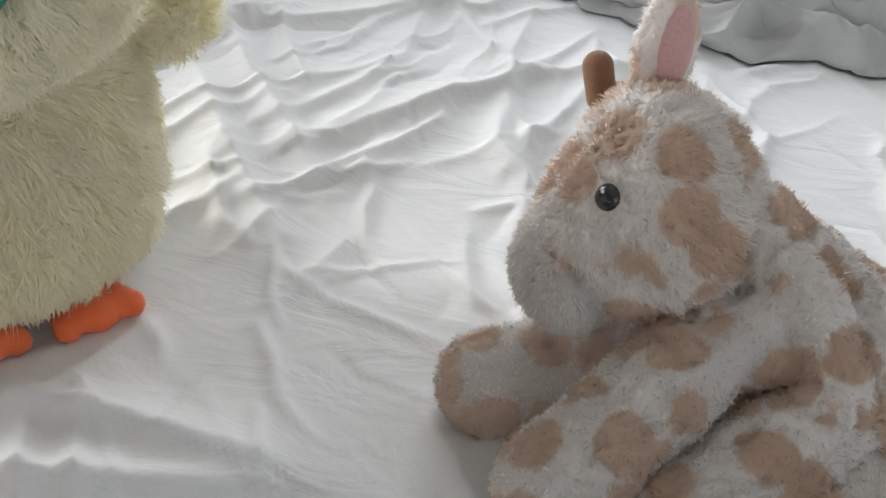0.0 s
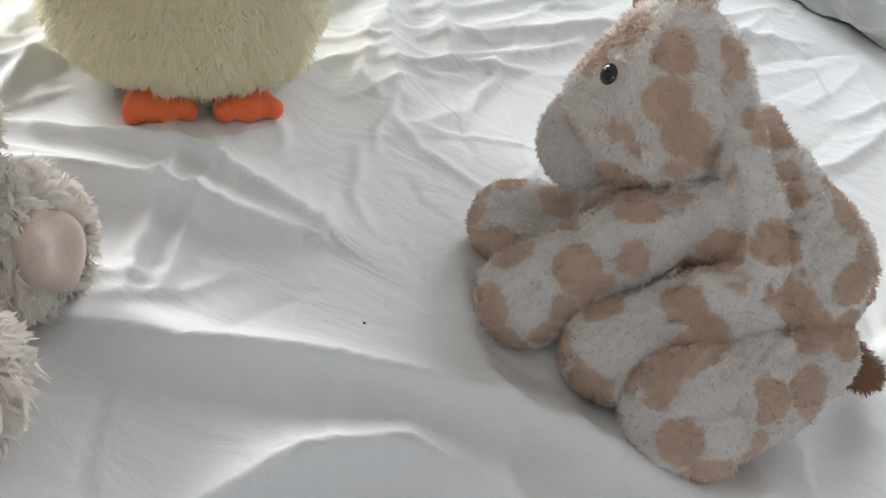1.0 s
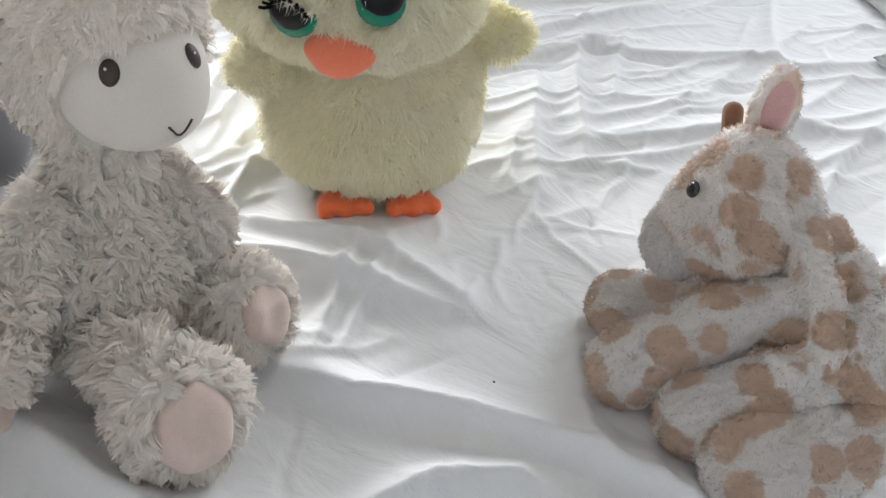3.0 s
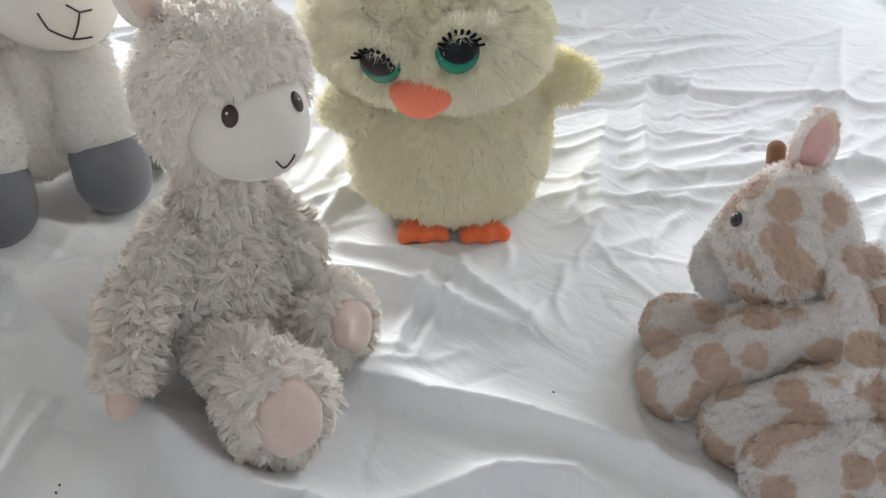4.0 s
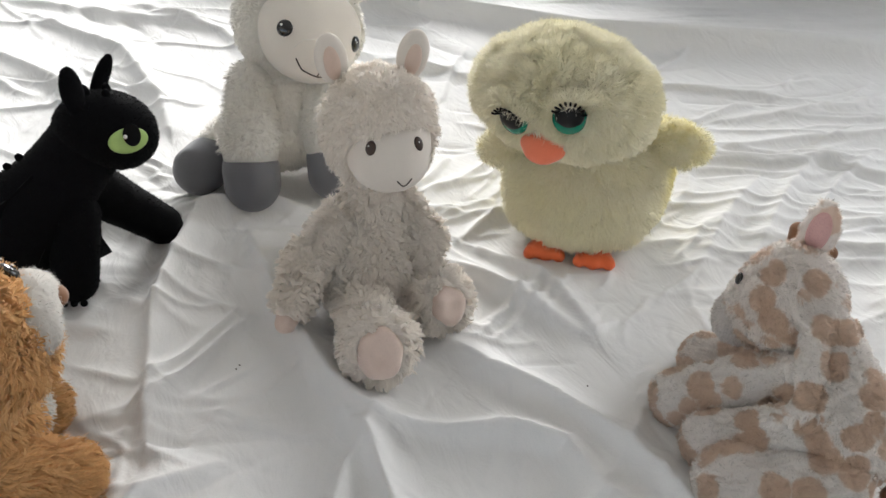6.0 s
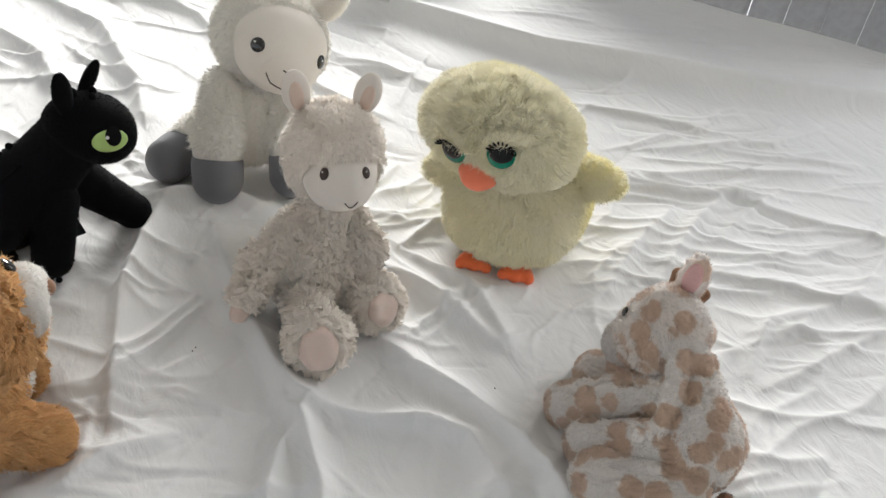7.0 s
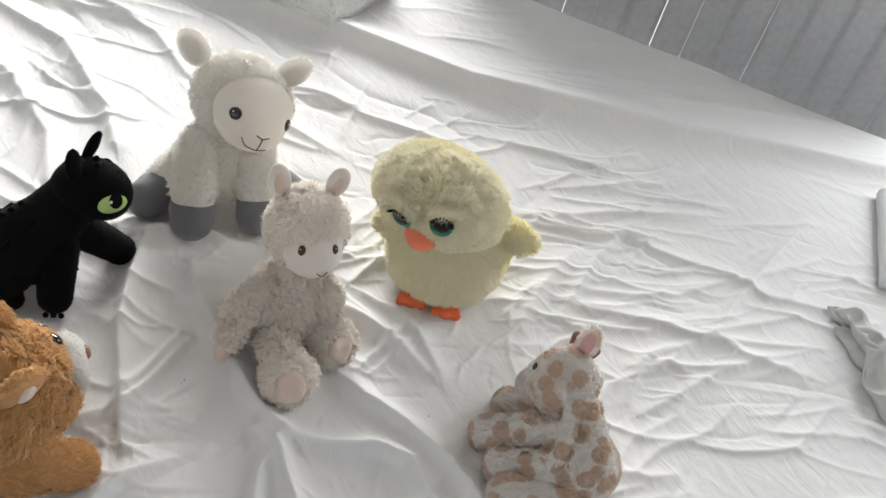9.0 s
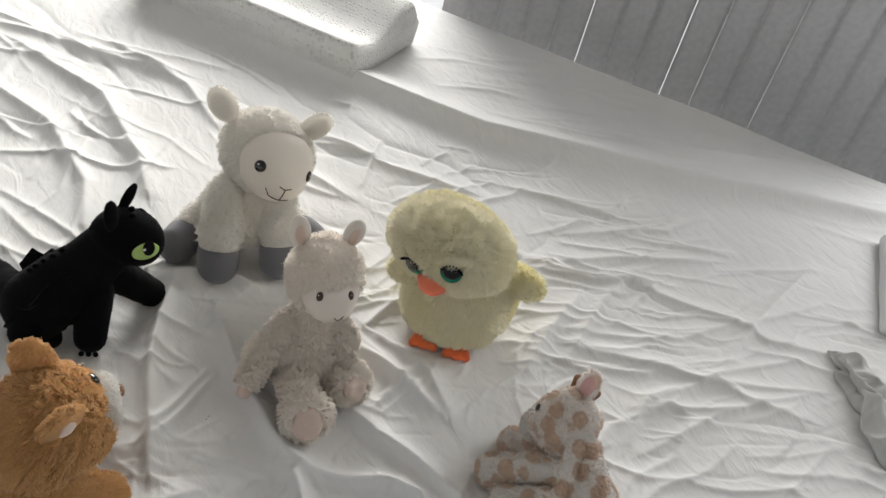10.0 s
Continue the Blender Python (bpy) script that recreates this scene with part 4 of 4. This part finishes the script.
# ---- dragon ----
def dragon():
    L = local(-0.11, 0.07)
    toy = thing("plush_dragon", -0.11, 0.07, 0.0, "black plush dragon with lime green eyes, crouching on straight front legs", "plush toy", "plush toys in a ring")
    nap = dict(width=0.0007, lean=0.9, mess=0.8)
    body = soft(ell(L(-0.112, 0.045, 0.062), (0.042, 0.050, 0.046), (12, 0, 0)), cap(L(-0.112, 0.062, 0.080), L(-0.110, 0.108, 0.132), 0.040, 0.034), ell(L(-0.120, 0.008, 0.042), (0.042, 0.034, 0.036)), k=0.03)
    plush("body", body, BLACK, toy, fur=dict(count=9000, length=0.0025, seed=20, **nap))
    head = soft(ell(L(-0.108, 0.128, 0.150), (0.040, 0.043, 0.035), (-8, 0, 0)), ell(L(-0.100, 0.148, 0.142), (0.030, 0.025, 0.026)), k=0.02)
    hd = plush("head", head, BLACK, toy, fur=dict(count=7000, length=0.0025, seed=21, **nap))
    for at, tall in ((L(-0.068, 0.146, 0.152), 1.0), (L(-0.138, 0.160, 0.152), 1.0)):
        p, n = onto(head, at, -0.001)
        e = part("eye", ball(p, (0.0180, 0.0118, 0.003), n), LIME, hd, "large lime green embroidered eye")
        side = np.cross((0, 0, 1.0), n)
        part("pupil", ball(p + n * 0.0022 + side * 0.0035 + np.array((0, 0, 0.005)), (0.0080, 0.0105, 0.0016), n), BLACK_THREAD, e)
        # white dot put on the pupil in place of a reflection
        part("glint", ball(p + n * 0.0034 - side * 0.003 + np.array((0, 0, 0.005)), (0.002, 0.002, 0.0012), n, 8), GLINT, e)
    for base, tip, w in ((L(-0.090, 0.110, 0.172), L(-0.093, 0.108, 0.216), 0.011), (L(-0.132, 0.126, 0.168), L(-0.140, 0.148, 0.206), 0.008)):
        f, *_ = ear_shape(base, tip + (tip - base) * 0.05, w, 0.0055, (0.9, 0.5, 0))
        plush("ear", f, BLACK, hd, "pointed black felt ear", h=0.0018, fur=dict(count=600, length=0.002, seed=22, **nap))
    for base, tip in ((L(-0.108, 0.122, 0.182), L(-0.106, 0.118, 0.195)), (L(-0.103, 0.138, 0.180), L(-0.101, 0.136, 0.190)), (L(-0.116, 0.140, 0.180), L(-0.116, 0.138, 0.190))):
        f, *_ = ear_shape(base, tip, 0.004, 0.003, (1, 0.2, 0))
        plush("horn", f, BLACK, hd, "small black felt nub", h=0.0012)
    for top, foot in ((L(-0.09, 0.085, 0.075), L(-0.062, 0.075, 0.020)), (L(-0.120, 0.105, 0.088), L(-0.132, 0.168, 0.020))):
        leg = soft(cap(top, foot, 0.026, 0.0205), lumps=0.0006)
        a = plush("front_leg", leg, BLACK, toy, fur=dict(count=3000, length=0.0025, seed=23, **nap))
        d = (foot - top) * (1, 1, 0)
        d /= np.linalg.norm(d)
        s = np.array((-d[1], d[0], 0))
        for k in (-0.009, 0.0, 0.009):
            c = foot + d * 0.018 + s * k + np.array((0, 0, -0.014))
            part("claw", ball(c, (0.004, 0.0035, 0.003)), BLACK, a)
    for foot in (L(-0.082, 0.006, 0.020), L(-0.160, 0.004, 0.020)):
        plush("hind_leg", soft(ell(foot + (0, 0, 0.01), (0.022, 0.028, 0.026)), cap(foot, foot + (0.006, 0.022, -0.004), 0.016, 0.014), k=0.012), BLACK, toy, fur=dict(count=2000, length=0.0025, seed=24, **nap))
    tail = soft(cap(L(-0.135, 0.0, 0.045), L(-0.19, -0.02, 0.038), 0.027, 0.018), cap(L(-0.19, -0.02, 0.038), L(-0.30, -0.055, 0.018), 0.018, 0.011), k=0.01)
    plush("tail", tail, BLACK, toy, fur=dict(count=2500, length=0.0025, seed=25, **nap))

    def membrane(points, mat, name):
        bm = bmesh.new()
        vs = [bm.verts.new(p) for p in points]
        c = bm.verts.new(np.mean(points, 0) + np.array((0, 0, 0.004)))
        for i in range(len(vs)):
            bm.faces.new((vs[i], vs[(i + 1) % len(vs)], c))
        bmesh.ops.subdivide_edges(bm, edges=bm.edges[:], cuts=2, use_grid_fill=True, smooth=0.2)
        bmesh.ops.recalc_face_normals(bm, faces=bm.faces[:])
        bmesh.ops.solidify(bm, geom=bm.faces[:], thickness=0.004)
        return part(name, bm, mat, toy, "folded black felt wing with scalloped points")
    membrane([L(-0.084, 0.088, 0.105), L(-0.086, 0.060, 0.124), L(-0.082, 0.036, 0.106), L(-0.074, 0.022, 0.098), L(-0.078, 0.004, 0.070), L(-0.090, -0.010, 0.066), L(-0.086, -0.026, 0.040), L(-0.072, -0.002, 0.034), L(-0.060, 0.010, 0.022), L(-0.058, 0.045, 0.045)], BLACK, "wing")
    membrane([L(-0.138, 0.088, 0.098), L(-0.150, 0.070, 0.098), L(-0.158, 0.056, 0.084), L(-0.172, 0.046, 0.090), L(-0.176, 0.032, 0.074), L(-0.190, 0.024, 0.080), L(-0.188, 0.006, 0.056), L(-0.168, 0.014, 0.040), L(-0.152, 0.050, 0.050)], BLACK, "wing")
    for i in range(5):
        y = 0.045 - 0.015 * i
        base = onto(body, L(-0.118, y, 0.14), -0.003)[0]
        f, *_ = ear_shape(base, base + (0, -0.004, 0.009), 0.004, 0.002, (1, 0, 0))
        plush("spine", f, BLACK, toy, "black felt back spine", h=0.0016)


# ---- lion cub ----
def lion():
    L = local(0.15, 0.0)
    toy = thing("plush_lion_cub", 0.15, 0.0, 0.0, "golden-brown plush lion cub with white muzzle, lying with paws forward", "plush toy", "plush toys in a ring")
    fluff = dict(tuft=(0.0036, 0.0070), width=0.0008, mess=0.5, gather=0.6, bends=True)
    body = soft(ell(L(0.155, -0.055, 0.055), (0.062, 0.075, 0.052)), ell(L(0.160, -0.01, 0.070), (0.05, 0.045, 0.05)), k=0.03)
    plush("body", body, LION, toy, fur=dict(count=20000, length=0.009, lean=1.2, flow=(0, -0.3, -1), clumps=1500, seed=30, **fluff))
    plush("chest", soft(ell(L(0.146, 0.022, 0.062), (0.026, 0.020, 0.035)), k=0.01), LION_WHITE, toy, "white chest tuft", fur=dict(count=3000, length=0.007, lean=1.2, clumps=200, seed=31, **fluff))
    ca, sa = math.cos(radians(5)), math.sin(radians(5))

    def T(x, y, z):
        """Head coordinates, turned to the animal's left."""
        x, y = x - 0.15, y - 0.008
        return L(0.174 + x * ca - y * sa, -0.002 + x * sa + y * ca, z + 0.010)
    head = soft(ell(T(0.150, 0.008, 0.138), (0.058, 0.056, 0.055)), ell(T(0.147, 0.035, 0.125), (0.045, 0.032, 0.034)), ell(T(0.150, -0.01, 0.12), (0.06, 0.045, 0.04)), k=0.02, lumps=0.001)
    hd = plush("head", head, LION, toy, fur=dict(count=24000, length=0.0085, lean=1.2, flow=(0, -0.7, -0.5), clumps=1700, seed=32, **fluff))
    muzzle = soft(ell(T(0.166, 0.056, 0.141), (0.017, 0.020, 0.020)), ell(T(0.130, 0.062, 0.141), (0.020, 0.020, 0.020)), ell(T(0.147, 0.062, 0.150), (0.020, 0.016, 0.015)), k=0.012)
    plush("muzzle", muzzle, LION_WHITE, hd, "white plush muzzle", fur=dict(count=4000, length=0.004, lean=1.25, flow=(0, -0.3, -1), seed=33, tuft=(0.001, 0.005), width=0.0006, mess=0.4))
    part("nose", ball(T(0.142, 0.080, 0.146), (0.009, 0.006, 0.006)), BROWN, hd, "small brown stitched nose")
    for at in (T(0.140, 0.060, 0.176), T(0.104, 0.052, 0.165)):
        disc_eye(head, at, 0.0075, hd, sink=-0.004, label="round glossy black eye")
    for base, tip, fz in ((T(0.184, 0.010, 0.156), T(0.202, 0.014, 0.202), (0.88, 0.40, 0.25)), (T(0.118, 0.006, 0.165), T(0.102, 0.002, 0.210), (-0.75, 0.55, -0.2))):
        f, c, ax, n, half = ear_shape(base, tip, 0.024, 0.010, fz)
        ear = plush("ear", f, LION, hd, "rounded golden ear", h=0.002, fur=dict(count=2600, length=0.005, lean=1.2, clumps=200, seed=34, where=lambda p, c=c, n=n: ((p - c) @ n) < 0.003, **fluff))
        f2, *_ = ear_shape(c - ax * half * 0.6 + n * 0.006, c + ax * half * 0.7 + n * 0.006, 0.0105, 0.006, fz)
        plush("lining", f2, EAR_LINING, ear, "pale pink ear lining", h=0.0018)
    for sh, paw in ((L(0.194, -0.02, 0.06), L(0.194, 0.046, 0.026)), (L(0.124, -0.02, 0.05), L(0.108, 0.030, 0.022))):
        arm = soft(cap(sh, paw, 0.030, 0.0225), k=0.01, lumps=0.0008)
        plush("front_leg", arm, LION, toy, fur=dict(count=7000, length=0.009, lean=1.2, flow=(0, 1, -0.2), clumps=500, seed=35, **fluff))
    for hip in (L(0.205, -0.09, 0.04), L(0.10, -0.09, 0.04)):
        plush("hind_leg", soft(ell(hip, (0.034, 0.045, 0.038)), k=0.01), LION, toy, fur=dict(count=4000, length=0.009, lean=1.2, clumps=300, seed=36, **fluff))


# ---- giraffe ----
def giraffe():
    L = local(0.39, 0.55)
    toy = thing("plush_giraffe", 0.39, 0.55, 0.0, "floppy cream plush giraffe with tan spots and pink-lined ears", "plush toy", "plush toys in a ring")
    terry = dict(tuft=(0.0034, 0.0044), stray=0.06, width=0.0006, lean=1.0, mess=0.7, gather=0.7)
    body = soft(ell(L(0.402, 0.570, 0.048), (0.040, 0.044, 0.046)), cap(L(0.405, 0.562, 0.068), L(0.380, 0.574, 0.092), 0.034, 0.022), k=0.02, lumps=0.001)
    plush("body", body, GIRAFFE, toy, fur=dict(count=24000, length=0.0034, clumps=2500, seed=40, **terry))
    neck = soft(cap(L(0.388, 0.568, 0.082), L(0.345, 0.579, 0.112), 0.019, 0.021), cap(L(0.338, 0.552, 0.078), L(0.366, 0.546, 0.088), 0.009, 0.009), cap(L(0.366, 0.546, 0.088), L(0.377, 0.542, 0.076), 0.009, 0.009), cap(L(0.377, 0.542, 0.076), L(0.352, 0.538, 0.063), 0.009, 0.007), cap(L(0.358, 0.562, 0.116), L(0.382, 0.542, 0.100), 0.011, 0.0085), cap(L(0.382, 0.542, 0.100), L(0.396, 0.528, 0.078), 0.0085, 0.0085), cap(L(0.396, 0.528, 0.078), L(0.382, 0.517, 0.060), 0.0085, 0.012), cap(L(0.366, 0.586, 0.110), L(0.412, 0.570, 0.080), 0.012, 0.016), k=0.005, lumps=0.0008, size=0.014)
    plush("neck", neck, GIRAFFE, toy, "creased folded-over neck", fur=dict(count=9000, length=0.0034, clumps=900, seed=41, **terry))
    head = soft(ell(L(0.321, 0.575, 0.117), (0.035, 0.038, 0.041), (0, -20, 0)), ell(L(0.324, 0.577, 0.104), (0.029, 0.034, 0.033)), ell(L(0.300, 0.571, 0.094), (0.022, 0.027, 0.024)), k=0.02)
    muzzle = ell(L(0.292, 0.566, 0.081), (0.020, 0.029, 0.0225), (0, -20, 8))
    muzzle = soft(muzzle, k=0.01)
    hd = plush("head", head, GIRAFFE, toy, fur=dict(count=18000, length=0.005, clumps=2000, seed=42, flow=(0.6, 0, -0.5), where=lambda p: muzzle(p) > 0.0, **terry))
    plush("muzzle", muzzle, MUZZLE, hd, "plain pale muzzle", h=0.002, fur=dict(count=6000, length=0.0035, clumps=700, seed=43, **terry))
    for at in (L(0.298, 0.541, 0.129), L(0.300, 0.616, 0.129)):
        disc_eye(head, at, 0.0050, hd, sink=-0.0042, label="small glossy dark brown eye")
    for base, tip, fz in ((L(0.313, 0.592, 0.144), L(0.311, 0.600, 0.190), (0.55, -0.75, 0)), (L(0.325, 0.606, 0.122), L(0.325, 0.634, 0.098), (-0.3, 0.3, -0.8))):
        f, c, ax, n, half = ear_shape(base, tip, 0.0125, 0.0065, fz)
        ear = plush("ear", f, GIRAFFE, hd, "leaf-shaped spotted ear", h=0.0018, fur=dict(count=2200, length=0.0035, seed=44, where=lambda p, c=c, n=n: ((p - c) @ n) < 0.002, **terry))
        f2, *_ = ear_shape(c - ax * half * 0.72 + n * 0.003, c + ax * half * 0.75 + n * 0.003, 0.009, 0.0055, fz)
        plush("lining", f2, PINK, ear, "creased pink satin ear lining", h=0.0016)
    for base, tip in ((L(0.293, 0.598, 0.142), L(0.289, 0.602, 0.153)), (L(0.304, 0.620, 0.126), L(0.303, 0.630, 0.132))):
        plush("horn", soft(cap(base, tip, 0.006, 0.0062)), BROWN, hd, "stubby brown velour horn", h=0.0015)
    for a, b, c, r0, r1 in ((L(0.370, 0.556, 0.084), L(0.338, 0.534, 0.061), L(0.304, 0.503, 0.023), 0.015, 0.0230),
                            (L(0.406, 0.541, 0.066), L(0.380, 0.516, 0.044), L(0.353, 0.495, 0.024), 0.018, 0.0230),
                            (L(0.430, 0.540, 0.040), L(0.415, 0.515, 0.030), L(0.394, 0.480, 0.026), 0.022, 0.028),
                            (L(0.36, 0.60, 0.040), L(0.315, 0.578, 0.030), L(0.273, 0.557, 0.021), 0.020, 0.0225)):
        leg = soft(cap(a, b, r0, (r0 + r1) / 2), cap(b, c, (r0 + r1) / 2 - 0.002, r1), k=0.01, lumps=0.0008)
        plush("leg", leg, GIRAFFE, toy, fur=dict(count=9500, length=0.0034, clumps=1000, seed=45, flow=tuple(c - a), **terry))
    plush("tail", soft(cap(L(0.452, 0.572, 0.03), L(0.466, 0.576, 0.018), 0.007, 0.010), k=0.005), BROWN, toy, "brown tufted tail", h=0.0016, fur=dict(count=900, length=0.004, width=0.0006, lean=1.1, flow=(1, 0, -0.5), seed=46))


chick()
llama()
sheep()
dragon()
lion()
giraffe()


# ==== pillows and laundry ====
def contour_pillow():
    """Memory-foam pillow with a wave profile and a knitted cover."""
    toy = thing("contour_pillow", *uv(-0.400, 1.178).xy, 0.0, "white contoured foam pillow in a dimpled knit cover", "pillow", yaw=BED_YAW)
    nx, ny = 60, 40
    prof = lambda s: 0.080 + 0.018 * math.cos(2 * math.pi * (s + 0.08)) + 0.012 * s
    bm = bmesh.new()
    top, bot = [], []
    for i in range(nx + 1):
        a = i / nx * 2 - 1
        rt, rb = [], []
        for j in range(ny + 1):
            b = j / ny * 2 - 1
            ex, ey = max(0, (abs(a) - 0.9) / 0.1), max(0, (abs(b) - 0.86) / 0.14)
            e = min(1, math.hypot(ex, ey))
            x, y = a * 0.29, b * 0.165
            hh = prof((b + 1) / 2)
            rt.append(bm.verts.new((x, y, 0.010 + (hh - 0.010) * math.sqrt(max(0, 1 - e ** 3 * 0.75)))))
            rb.append(bm.verts.new((x * 0.985, y * 0.975, 0.003)))
        top.append(rt)
        bot.append(rb)
    for i in range(nx):
        for j in range(ny):
            bm.faces.new((top[i][j], top[i + 1][j], top[i + 1][j + 1], top[i][j + 1]))
            bm.faces.new((bot[i][j], bot[i][j + 1], bot[i + 1][j + 1], bot[i + 1][j]))
    for i in range(nx):
        bm.faces.new((bot[i][0], bot[i + 1][0], top[i + 1][0], top[i][0]))
        bm.faces.new((top[i][ny], top[i + 1][ny], bot[i + 1][ny], bot[i][ny]))
    for j in range(ny):
        bm.faces.new((top[0][j], top[0][j + 1], bot[0][j + 1], bot[0][j]))
        bm.faces.new((bot[nx][j], bot[nx][j + 1], top[nx][j + 1], top[nx][j]))
    part("cover", bm, KNIT, toy)
    return toy


def knit():
    m = cloth("white_dimpled_knit", (0.78, 0.775, 0.76), (0.74, 0.735, 0.72), grain=900, bump=0.0)
    n, l = m.node_tree.nodes, m.node_tree.links
    co = n.new("ShaderNodeTexCoord")
    vor = node(n, "ShaderNodeTexVoronoi", Scale=95.0, Randomness=0.45)
    l.new(co.outputs["Object"], vor.inputs["Vector"])
    bp = n.new("ShaderNodeBump")
    bp.inputs["Strength"].default_value, bp.inputs["Distance"].default_value = 0.8, 0.004
    l.new(ramp(n, l, vor.outputs["Distance"], 0.05, 0.45), bp.inputs["Height"])
    l.new(bp.outputs[0], n["Principled BSDF"].inputs["Normal"])
    return m


KNIT = knit()
contour_pillow()


def laundry():
    """A crumpled grey garment: a sheet of cloth bunched into deep folds."""
    toy = thing("crumpled_cloth", 0.482, 1.244, 0.0, "crumpled light grey cotton garment bunched in deep folds", "clothing")
    n = 130
    s, t = np.meshgrid(np.linspace(-1, 1, n), np.linspace(-1, 1, n), indexing="ij")
    x, y = 0.18 * s * (1 - 0.10 * t * t), 0.125 * t * (1 - 0.12 * s * s) * (0.35 + 0.65 * np.clip(0.75 + 0.75 * s, 0, 1))
    x = x - 0.05 * t + 0.012 * np.sin(6 * t + 1) + 0.010 * np.sin(9 * t)
    y = y + 0.05 * s + 0.012 * np.sin(5 * s) + 0.014 * np.sin(7.5 * s + 2)
    q = 1.6 * np.sin(2.1 * s + 1.8 * t) + 1.1 * np.sin(2.2 * t - 1.4 * s + 1)
    crest = lambda a: (1 - np.abs(np.sin(a))) ** 1.1
    fold = 0.8 * crest(4.6 * s + 2.0 * t + 1.1 * q) + 0.6 * crest(5.4 * t - 2.8 * s + 0.9 * q + 1) + 0.4 * crest(9.5 * s - 6.0 * t + 1.2 * q)
    fine = 0.16 * np.sin(15 * s + 4 * q) * np.sin(11 * t + 3 * q) + 0.22 * crest(12 * s + 7 * t + 2 * q)
    dome = np.clip(1 - np.maximum(np.abs(s), np.abs(t)) ** 4, 0, 1) ** 0.6
    z = 0.004 + dome * (0.008 + 0.062 * (fold + fine) * np.clip(0.55 + 0.4 * s, 0.22, 1))
    x = x + 0.022 * np.cos(4.2 * s + 1.8 * t + 0.9 * q) * dome
    y = y + 0.020 * np.cos(5.0 * t - 2.6 * s + 0.8 * q) * dome
    z = z + bed_height(x + 0.482, y + 1.244)
    idx = np.arange(n * n).reshape(n, n)
    quads = np.stack([idx[:-1, :-1], idx[1:, :-1], idx[1:, 1:], idx[:-1, 1:]], -1).reshape(-1, 4)
    v = np.stack([x, y, z], -1).reshape(-1, 3)
    me = mesh_from("fabric", v, [quads])
    ob = obj("fabric", me, GREY_CLOTH, toy)
    sol = ob.modifiers.new("thickness", "SOLIDIFY")
    sol.thickness = 0.0015


laundry()


def flat_pillow():
    """Thin white pillow lying flat beyond the folds."""
    toy = thing("flat_pillow", *uv(1.20, 1.12).xy, 0.0, "thin white cotton pillow lying flat", "pillow", yaw=BED_YAW)

    def g(p):
        qx, qy = np.abs(p[..., 0]) / 0.14, np.abs(p[..., 1]) / 0.18
        e = np.maximum(qx, qy)
        puff = 0.012 + 0.014 * np.clip(1 - e ** 4, 0, 1) + 0.0015 * np.sin(40 * p[..., 1] + 9 * np.sin(20 * p[..., 0]))
        d = np.stack([np.abs(p[..., 0]) - 0.13, np.abs(p[..., 1]) - 0.17, np.abs(p[..., 2] - 0.014) - puff + 0.01], -1)
        return np.linalg.norm(np.maximum(d, 0), axis=-1) + np.minimum(d.max(-1), 0) - 0.01
    g.box = (np.array((-0.15, -0.19, -0.02)), np.array((0.15, 0.19, 0.05)))
    plush("cover", g, SHEET, toy, h=0.004)


flat_pillow()


# ==== lint on the sheet ====
for x, y in ((0.244, 0.456), (0.102, 0.186), (0.098, 0.190)):
    z = float(bed_height(np.array([x]), np.array([y]))[0])
    speck = part("lint_speck", ball((0, 0, 0.0005), (0.0010, 0.0007, 0.0006), None, 8), EYE_BROWN, None)
    speck.matrix_basis = pose(x, y, z)
    tagged(speck, "tiny dark speck of lint on the white sheet", "lint", "lint specks")
